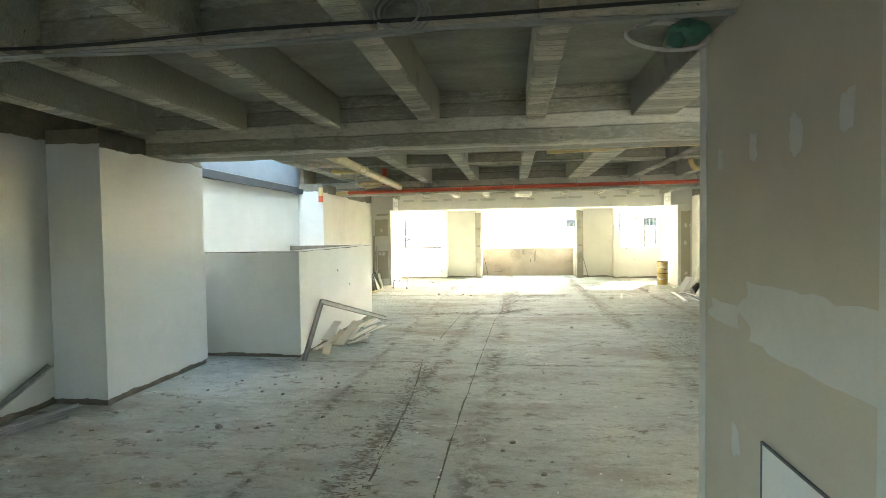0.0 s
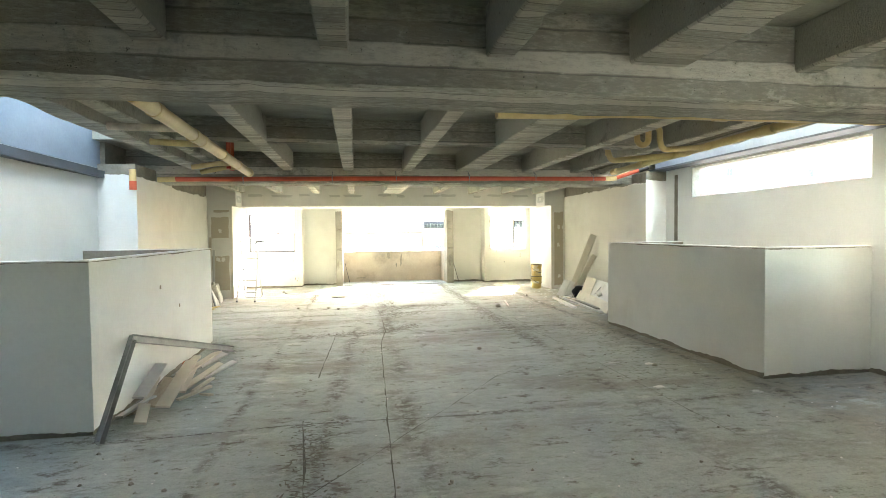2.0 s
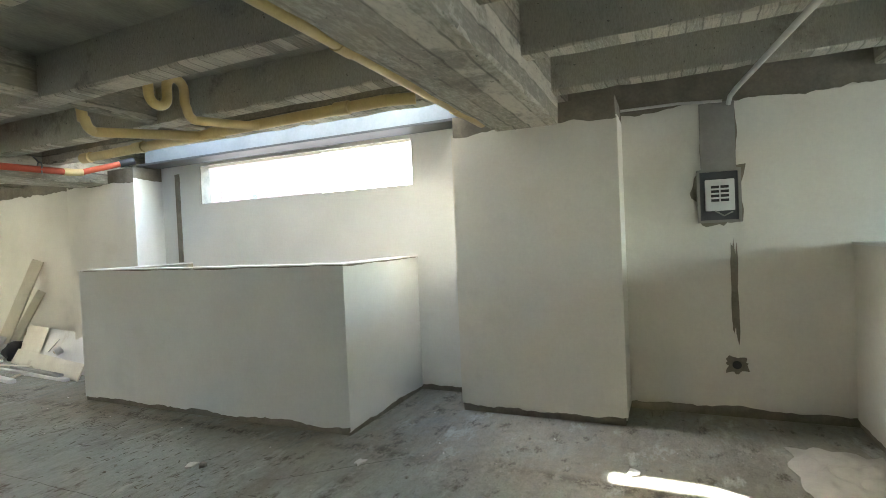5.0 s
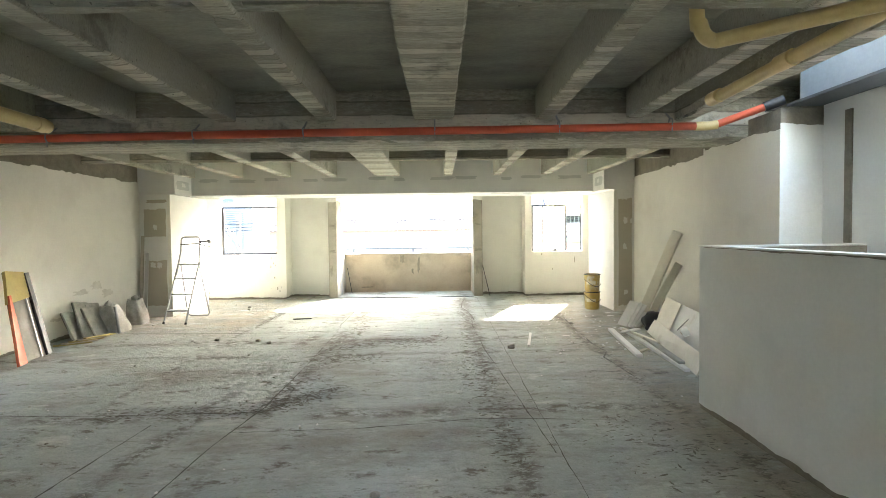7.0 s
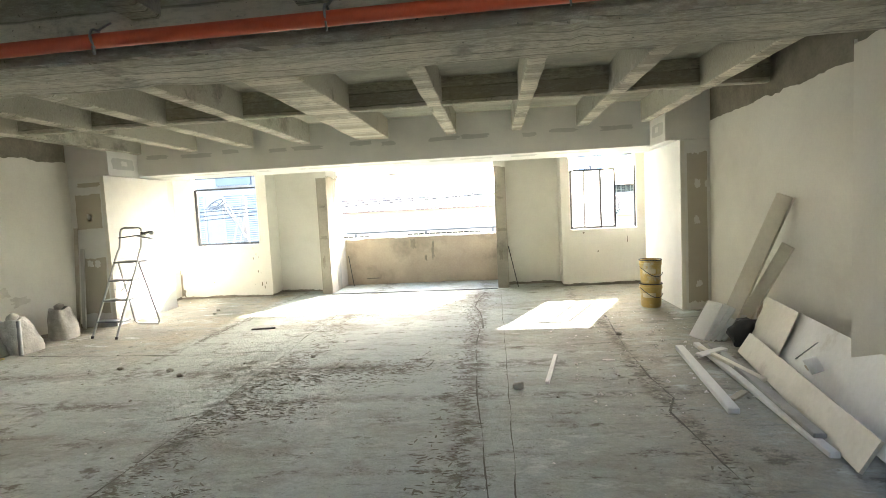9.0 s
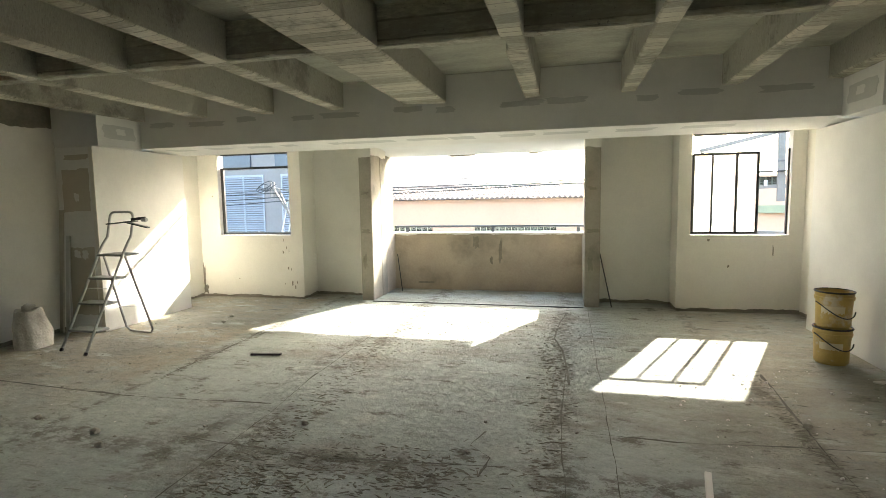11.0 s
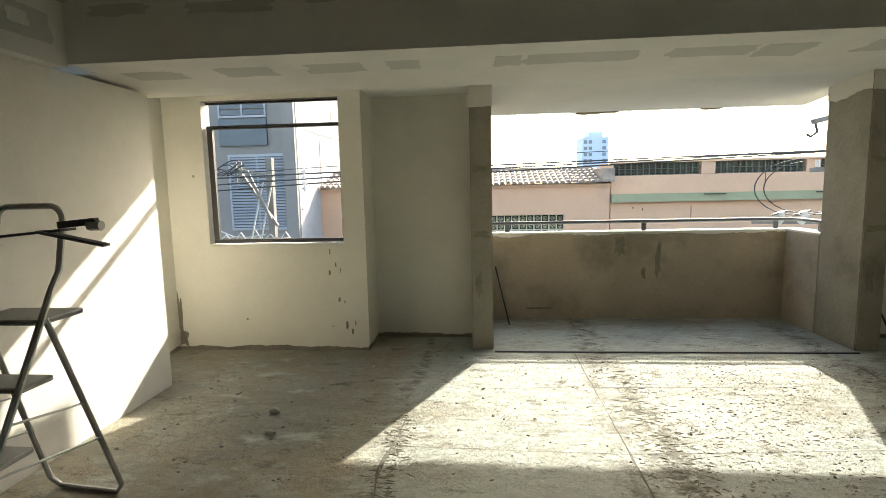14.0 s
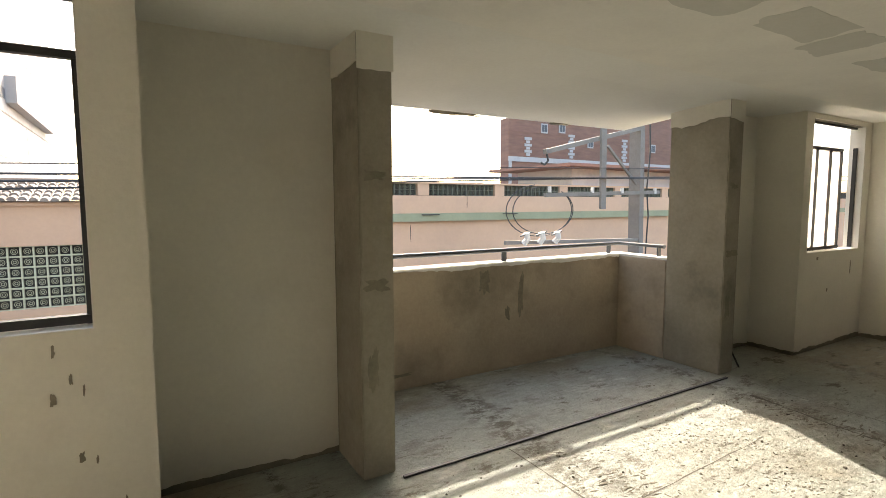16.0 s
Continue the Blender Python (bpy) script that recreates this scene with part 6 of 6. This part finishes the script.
for k, (x, y, a) in enumerate(((2.6, 7.0, 0.3), (3.0, 5.9, 1.1), (2.2, 6.2, 0.2), (3.4, 4.2, 0.4), (3.0, 12.3, 0.8), (4.15, 13.9, 0.5), (4.2, 14.2, 1.4))):
    t_ = thing("plaster_chip", (x, y, 0), "flat white plaster chip on the floor", "rubble", "chips on the floor")
    bm = bmesh.new()
    blotch(bm, "z", 0.001, 1, x, y, 0.05, 0.03, k * 1.9, n=9, rag=0.7, thick=0.009)
    part("chip", bm, M["board_white"], t_)

# ---- street and the buildings across it ----
structure(boxes("ground", M["asphalt"], [(-600, 600, -600, 900, -4.4, -4.15)]), "grey asphalt street", "ground")
for nm, y0, y1 in (("pavement_far", 27.2, 29.0), ("pavement_near", 18.1, 20.0)):
    structure(boxes(nm, M["pavement"], [(-60, 60, y0, y1, -4.2, -4.0)], bevel=0.02), "concrete pavement with a kerb", "pavement")

pk = thing("pink_house", (-2.2, 29, -4), "salmon-pink house with green breeze-block screens and tiled eaves", "house")
VENTS = [(-5.91, -3.34, -0.92, 0.53), (-1.69, 1.44, -0.92, 0.55)]
w_ = wall("wall", M["pink"], "y", 29.0, 29.3, -7.3, 2.86, -4.0, 1.52, holes=VENTS)
w_.parent = pk
w_.matrix_parent_inverse = Matrix.Translation(-pk.location)
del w_["kind"], w_["category"]
if "label" in w_:
    del w_["label"]
boxes("band", M["pink"], [(-7.3, 2.9, 28.93, 28.998, 1.44, 1.52)], pk)
# Near-black sheet in place of the shade inside the house.
boxes("void", M["shade_and_stain"], [(-7.2, 2.8, 29.6, 29.7, -3.9, 1.4)], pk, "near-black sheet painted as shade behind the screens")


def breeze_mesh(sz, mat):
    """One open breeze block: square frame with crossed petals."""
    bm = bmesh.new()
    h, t, d = sz / 2, sz * 0.07, 0.05
    for a in ((-h, h, -d, d, -h, -h + t), (-h, h, -d, d, h - t, h), (-h, -h + t, -d, d, -h + t, h - t), (h - t, h, -d, d, -h + t, h - t)):
        box(bm, *a)
    for k in range(4):
        a = math.pi / 4 + math.pi / 2 * k
        pts = arc((0, 0, 0), (math.cos(a), 0, math.sin(a)), (-math.sin(a), 0, math.cos(a)), sz * 0.25, -1.0, 1.0, 5)
        off = Vector((math.cos(a), 0, math.sin(a))) * sz * 0.02
        tube(bm, [p + off for p in pts], sz * 0.03, 4)
    tube(bm, arc((0, 0, 0), (1, 0, 0), (0, 0, 1), sz * 0.13, 0, 2 * math.pi, 10), sz * 0.03, 4, False)
    bmesh.ops.recalc_face_normals(bm, faces=bm.faces)
    me = bpy.data.meshes.new("breeze_block")
    bm.to_mesh(me)
    bm.free()
    me.materials.append(mat)
    return me


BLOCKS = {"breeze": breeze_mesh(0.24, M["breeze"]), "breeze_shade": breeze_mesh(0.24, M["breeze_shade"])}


def breeze_screen(parent, x0, x1, z0, z1, y, cell=0.24, kind="breeze"):
    nx, nz = max(1, round((x1 - x0) / cell)), max(1, round((z1 - z0) / cell))
    for i in range(nx):
        for j in range(nz):
            b = new("breeze_block", BLOCKS[kind])
            b.parent = parent
            b.matrix_parent_inverse = Matrix.Translation(-parent.location)
            b.location = (x0 + (i + 0.5) * (x1 - x0) / nx, y, z0 + (j + 0.5) * (z1 - z0) / nz)
            b.scale = ((x1 - x0) / nx / 0.24, 1, (z1 - z0) / nz / 0.24)


for x0, x1, z0, z1 in VENTS:
    breeze_screen(pk, x0, x1, z0, z1, 29.12)

# barrel-tile eaves
rf = boxes("roof", M["tile"], [(-7.3, 2.95, 29.2, 33.0, 1.50, 1.56)], pk, "low tiled roof slope")
bm = bmesh.new()
for i in range(54):
    x = -7.2 + 0.19 * i
    tone = 0.012 * math.sin(i * 5.1)
    n = 6
    for r in range(5):
        y0, y1 = 28.72 + 0.36 * r, 28.72 + 0.36 * (r + 1) + 0.06
        z0, z1 = 1.55 + 0.095 * r + tone, 1.53 + 0.095 * (r + 1) + tone
        va = [bm.verts.new((x + 0.085 * math.cos(math.pi * k / n), y0, z0 + 0.085 * math.sin(math.pi * k / n))) for k in range(n + 1)]
        vb = [bm.verts.new((x + 0.07 * math.cos(math.pi * k / n), y1, z1 + 0.07 * math.sin(math.pi * k / n))) for k in range(n + 1)]
        for k in range(n):
            bm.faces.new([va[k], va[k + 1], vb[k + 1], vb[k]])
        bm.faces.new(va)
tl_ = finish(bm, "roof_tiles", M["tile"], pk, "weathered pale clay barrel tiles")
tl_["kind"] = "stuff"
boxes("ridge", M["tile"], [(-7.3, 2.6, 30.5, 30.7, 2.02, 2.12)], pk)
boxes("hip", M["tile"], [(2.55, 2.95, 28.75, 30.6, 1.60, 1.98)], pk)

pt = thing("pink_terrace_house", (12, 29, -4), "salmon-pink wall with a green ledge and a breeze-block terrace parapet", "house")
boxes("wall", M["pink"], [(2.9, 46, 29.05, 34.0, -4.0, 1.74)], pt)
boxes("ledge", M["pale_green"], [(2.9, 46, 28.86, 29.045, 0.90, 1.16)], pt, "pale green ledge")
# Another near-black sheet, painted shade to darken the gaps between terrace blocks.
boxes("screen_back", M["shade_and_stain"], [(2.95, 46, 29.30, 29.36, 1.745, 2.12)], pt, "near-black sheet painted as shade behind the terrace screen")
boxes("top_rail", M["pink"], [(2.9, 46, 29.02, 29.28, 2.13, 2.19)], pt)
xs = 2.98
while xs < 20:
    boxes("post", M["pink"], [(xs - 0.42, xs, 29.06, 29.26, 1.745, 2.128)], pt)
    # These blocks take the dark copy, so their shade is in the colour.
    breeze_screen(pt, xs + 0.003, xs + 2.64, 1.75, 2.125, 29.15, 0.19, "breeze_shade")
    xs += 3.12
patches("stain", M["shade_and_stain"], pt, "y", 29.05, -1, [(5.4, 0.55, 0.012, 0.28), (3.6, 0.72, 0.02, 0.03), (3.9, 0.66, 0.02, 0.04), (7.6, 1.55, 0.01, 0.2)], rag=0.6)
for x in (5.7, 9.0):
    boxes("bracket", M["black_frame"], [(x, x + 0.65, 28.80, 28.85, 1.10, 1.13)], pt)

bl = thing("blue_grey_building", (-14, 27, -4), "blue-grey building with louvred windows and dark glazing", "building")
boxes("wall", M["bluegrey"], [(-30, -6.62, 27.05, 56, -4.0, 16)], bl)
boxes("pilaster", M["bluegrey"], [(-6.97, -6.60, 26.9, 27.04, -4.0, 16)], bl)
for x0 in (-8.7, -11.2, -13.7):
    f = boxes("window", M["frame_grey"], [(x0, x0 + 1.75, 27.0, 27.045, 0.35, 0.42), (x0, x0 + 1.75, 27.0, 27.045, 2.52, 2.60), (x0, x0 + 0.05, 27.0, 27.045, 0.42, 2.52), (x0 + 0.85, x0 + 0.9, 27.0, 27.045, 0.42, 2.52), (x0 + 1.70, x0 + 1.75, 27.0, 27.045, 0.42, 2.52)], bl, "pale framed louvre window")
    for k in range(24):
        z = 0.44 + 0.087 * k
        bar_part("slat", M["louvre"], f, (x0 + 0.05, 27.02, z + 0.03), (x0 + 1.70, 27.02, z + 0.03), 0.03, 0.06, (0, 0.5, 1))
    boxes("spandrel", M["navy"], [(x0 - 0.2, x0 + 1.25, 26.97, 27.04, 2.85, 3.62)], bl, "dark blue glazed band")
    g = boxes("upper_window", M["frame_grey"], [(x0 - 0.2, x0 + 1.25, 26.98, 27.04, 3.66, 3.72), (x0 - 0.2, x0 - 0.15, 26.98, 27.04, 3.72, 4.6), (x0 + 0.5, x0 + 0.55, 26.98, 27.04, 3.72, 4.6), (x0 + 1.2, x0 + 1.25, 26.98, 27.04, 3.72, 4.6)], bl)
    for k in range(5):
        boxes("pane", M["navy"], [(x0 - 0.15, x0 + 1.2, 27.0, 27.03, 3.74 + 0.18 * k, 3.88 + 0.18 * k)], g)

sw_ = boxes("side_wall", M["white_facade"], [(-6.615, -6.585, 27.06, 56, -4.0, 16)], bl, "white plastered side wall with panel joints")
for z in (3.35, 5.15, 8.2):
    bar_part("joint", M["bluegrey"], sw_, (-6.58, 27.1, z), (-6.58, 56, z), 0.02, 0.05)
for y, z0, z1 in ((33.3, 2.0, 6.2), (29.1, 1.2, 3.33), (30.5, 3.37, 5.13), (38.3, -4.0, 3.33), (46.0, 3.37, 5.13)):
    bar_part("joint", M["bluegrey"], sw_, (-6.58, y, z0), (-6.58, y, z1), 0.02, 0.03, (0, 1, 0))
for y0, y1, z0, z1 in ((33.5, 37.2, 5.70, 6.05), (37.6, 41.4, 5.72, 6.15), (37.0, 41.0, 6.5, 7.4)):
    boxes("side_window", M["navy"], [(-6.584, -6.56, y0, y1, z0, z1)], sw_, "dark strip window")
boxes("balcony", M["white_facade"], [(-6.58, -6.2, 41.6, 52.5, 5.6, 6.7)], sw_, "shaded projecting balcony")

tw = thing("tower_block", (38, 200, -4), "pale distant apartment tower with haze put into its colour", "building")
boxes("wall", M["tower"], [(33.5, 42.5, 200, 212, -4, 18.5), (36, 41, 202, 210, 18.5, 20.5)], tw)
for k in range(7):
    for x in (33.9, 35.6, 40.4):
        boxes("window", M["louvre"], [(x, x + 1.2, 199.9, 199.99, 3.0 + 2.2 * k, 4.2 + 2.2 * k)], tw)

bk = thing("brick_building", (46, 60, -4), "unfinished red brick building with pale concrete bands", "building")
boxes("wall", M["brick"], [(33.7, 75, 60, 61.5, -4, 11.0), (44, 75.0, 60, 61.5, 11.0, 18)], bk)
for z in (2.0, 6.2):
    boxes("band", M["white_facade"], [(33.65, 75, 59.85, 59.99, z, z + 0.55)], bk, "pale concrete floor band")
for x in (33.0, 40.5, 48.0, 55.5, 63.0):
    boxes("column", M["white_facade"], [(x + 0.72, x + 1.1, 59.88, 59.985, 2.55, 6.2)], bk)
for x, z0, n in ((36.2, 6.9, 6), (43.0, 6.9, 8), (52.5, 6.9, 8)):
    for k in range(n):
        boxes("quoin", M["white_facade"], [(x - 0.25 * (k % 2), x + 0.55 + 0.25 * (k % 2), 59.9, 59.985, z0 + 0.36 * k, z0 + 0.30 + 0.36 * k)], bk)
for x, z in ((38.4, 9.6), (41.2, 9.8), (46, 8.3), (49.5, 12.2), (58, 8.3), (44, 3.4), (51, 3.4)):
    f = boxes("window", M["white_facade"], [(x, x + 1.0, 59.9, 59.99, z, z + 1.1)], bk)
    boxes("pane", M["navy"], [(x + 0.15, x + 0.45, 59.85, 59.9, z + 0.15, z + 0.95), (x + 0.55, x + 0.85, 59.85, 59.9, z + 0.15, z + 0.95)], f)
for k in range(40):
    boxes("course", M["brick"], [(33.72, 75, 59.965, 59.995, -3.8 + 0.36 * k, -3.62 + 0.36 * k)], bk) if k < 38 and not (1.6 < -3.8 + 0.36 * k < 2.7 or 5.8 < -3.8 + 0.36 * k < 6.9) else None
sh_ = thing("roof_shed", (16, 40, -4), "flat corrugated canopy roof beyond the terrace", "shed")
boxes("roof", M["brick"], [(22.3, 42, 39, 48, 3.95, 4.15)], sh_)
boxes("wall", M["white_facade"], [(24.5, 41, 41, 47, -4, 3.945)], sh_)

# ---- utility poles and wires ----
def insulator(parent, x, y, z):
    tube_part("insulator", M["porcelain"], parent, [(x, y, z), (x, y, z + 0.05), (x, y, z + 0.06), (x, y, z + 0.12)], 0.035, 8, "pale porcelain insulator")


p1 = thing("utility_pole", (7.5, 22, -4.15), "steel utility pole with cross-arms and bolts", "utility pole", "utility poles")
bm = bmesh.new()
bar(bm, (7.62, 22, -4.15), (7.44, 22, 4.2), 0.30, 0.14)
part("post", bm, M["pole"], p1)
for k in range(9):
    tube_part("bolt", M["black_frame"], p1, [(7.50, 21.90, -0.2 + 0.38 * k), (7.50, 21.93, -0.2 + 0.38 * k)], 0.022, 6)
tube_part("drop_cable", M["cable"], p1, [(7.74, 21.9, 3.6), (7.80, 21.9, 2.6), (7.72, 21.9, 1.8), (7.80, 21.9, 1.2), (7.74, 21.9, 0.2), (7.76, 21.9, -2)], 0.018, 6)
bar_part("cross_arm", M["pole"], p1, (4.61, 21.85, 2.47), (7.4, 21.9, 3.12), 0.09, 0.09)
bar_part("cross_arm", M["pole"], p1, (4.63, 21.85, 1.64), (8.06, 21.85, 1.73), 0.08, 0.08)
bar_part("brace", M["pole"], p1, (6.34, 21.84, 2.68), (7.30, 21.86, 1.90), 0.05, 0.05)
bar_part("hanger_post", M["pole"], p1, (6.19, 21.80, 1.36), (6.16, 21.80, 3.08), 0.14, 0.06, (0, 1, 0))
for x in (4.72, 5.9, 6.8, 7.9):
    insulator(p1, x, 21.82, 1.69)
tube_part("hook", M["black_frame"], p1, [(4.66, 21.85, 2.44), (4.70, 21.85, 2.30), (4.60, 21.85, 2.22), (4.52, 21.85, 2.26)], 0.022, 6)
bar_part("lower_arm", M["pole"], p1, (3.7, 21.9, 0.74), (7.5, 21.9, 0.66), 0.06, 0.07)
for x in (4.11, 4.50, 4.90):
    b_ = tube_part("fuse", M["porcelain"], p1, [(x, 21.85, 0.70), (x + 0.05, 21.8, 0.80), (x + 0.02, 21.8, 0.92)], 0.06, 8, "pale fuse cut-out")
    bar_part("clip", M["black_frame"], b_, (x - 0.12, 21.8, 0.86), (x + 0.14, 21.8, 0.93), 0.03, 0.025)
for rx, rz, cx in ((0.84, 0.50, 4.56), (0.78, 0.46, 4.66)):
    tube_part("wire_loop", M["cable"], p1, [(cx + rx * math.cos(a), 21.9, 1.34 + rz * math.sin(a)) for a in [1.75 + (2 * math.pi - 0.9) * i / 30 for i in range(31)]], 0.010, 5)

p2 = thing("utility_pole", (-5.28, 22, -4.15), "steel utility pole with slanted struts and tangled wires", "utility pole", "utility poles")
bar_part("post", M["pole"], p2, (-5.30, 22, -4.15), (-5.27, 22, 2.13), 0.13, 0.12)
for a, b, w_ in (((-5.84, 21.85, 1.92), (-5.12, 21.85, 0.82), 0.06), ((-5.64, 21.8, 1.88), (-5.22, 21.8, 0.95), 0.06), ((-5.34, 21.8, 1.66), (-5.64, 21.8, 0.56), 0.03), ((-5.16, 21.8, 1.66), (-5.44, 21.8, 0.56), 0.03), ((-5.86, 21.85, 1.92), (-5.14, 21.85, 1.77), 0.05)):
    bar_part("strut", M["pole"] if w_ > 0.04 else M["cable_pale"], p2, a, b, w_, w_ * 0.8)
for x in (-5.86, -5.76):
    bar_part("upright", M["pole"], p2, (x, 21.8, 1.62), (x, 21.8, 2.06), 0.04, 0.03, (0, 1, 0))
bar_part("low_arm", M["pole"], p2, (-6.35, 21.9, 0.57), (-4.95, 21.9, 0.55), 0.07, 0.07)
for k in range(5):
    x = -6.25 + 0.30 * k
    insulator(p2, x, 21.85, 0.42)
    tube_part("wire_tail", M["cable_pale"], p2, [(x, 21.82, 0.58), (x + 0.1, 21.8, 0.66 + 0.04 * (k % 3)), (x + 0.24, 21.82, 0.48), (x + 0.3, 21.82, 0.36)], 0.014, 5)
for k in range(5):
    cx, cz, r = -6.16 + 0.08 * k, 1.86 + 0.06 * (k % 3), 0.06 + 0.025 * (k % 3)
    tube_part("wire_coil", M["cable"], p2, [(cx + r * 1.9 * math.cos(a), 21.78, cz + r * math.sin(a + 0.4 * k)) for a in [2 * math.pi * i / 16 for i in range(17)]], 0.011, 5)
tube_part("wire_tail", M["cable_pale"], p2, [(-6.3, 21.8, 0.75), (-6.0, 21.8, 0.62), (-5.7, 21.8, 0.60), (-5.35, 21.8, 0.66)], 0.012, 5)

for z, slope, y, r in ((1.90, 0.028, 21.70, 0.007), (1.80, 0.018, 21.74, 0.013), (1.70, 0.028, 21.66, 0.013), (1.61, 0.036, 21.78, 0.013)):
    tube_part("wire", M["cable"], p1, [(-40 + 2.0 * i, y, z + slope * (-40 + 2.0 * i + 4.6) * (1.6 if i < 18 else 1.0)) for i in range(41)], r, 5)
insu = tube_part("spacer", M["porcelain"], p1, [(-4.48, 21.68, 1.46), (-4.48, 21.68, 1.92)], 0.022, 8)
for z in (1.50, 1.60, 1.70, 1.82):
    tube_part("disc", M["porcelain"], insu, [(-4.48, 21.68, z), (-4.48, 21.68, z + 0.04)], 0.05, 10)
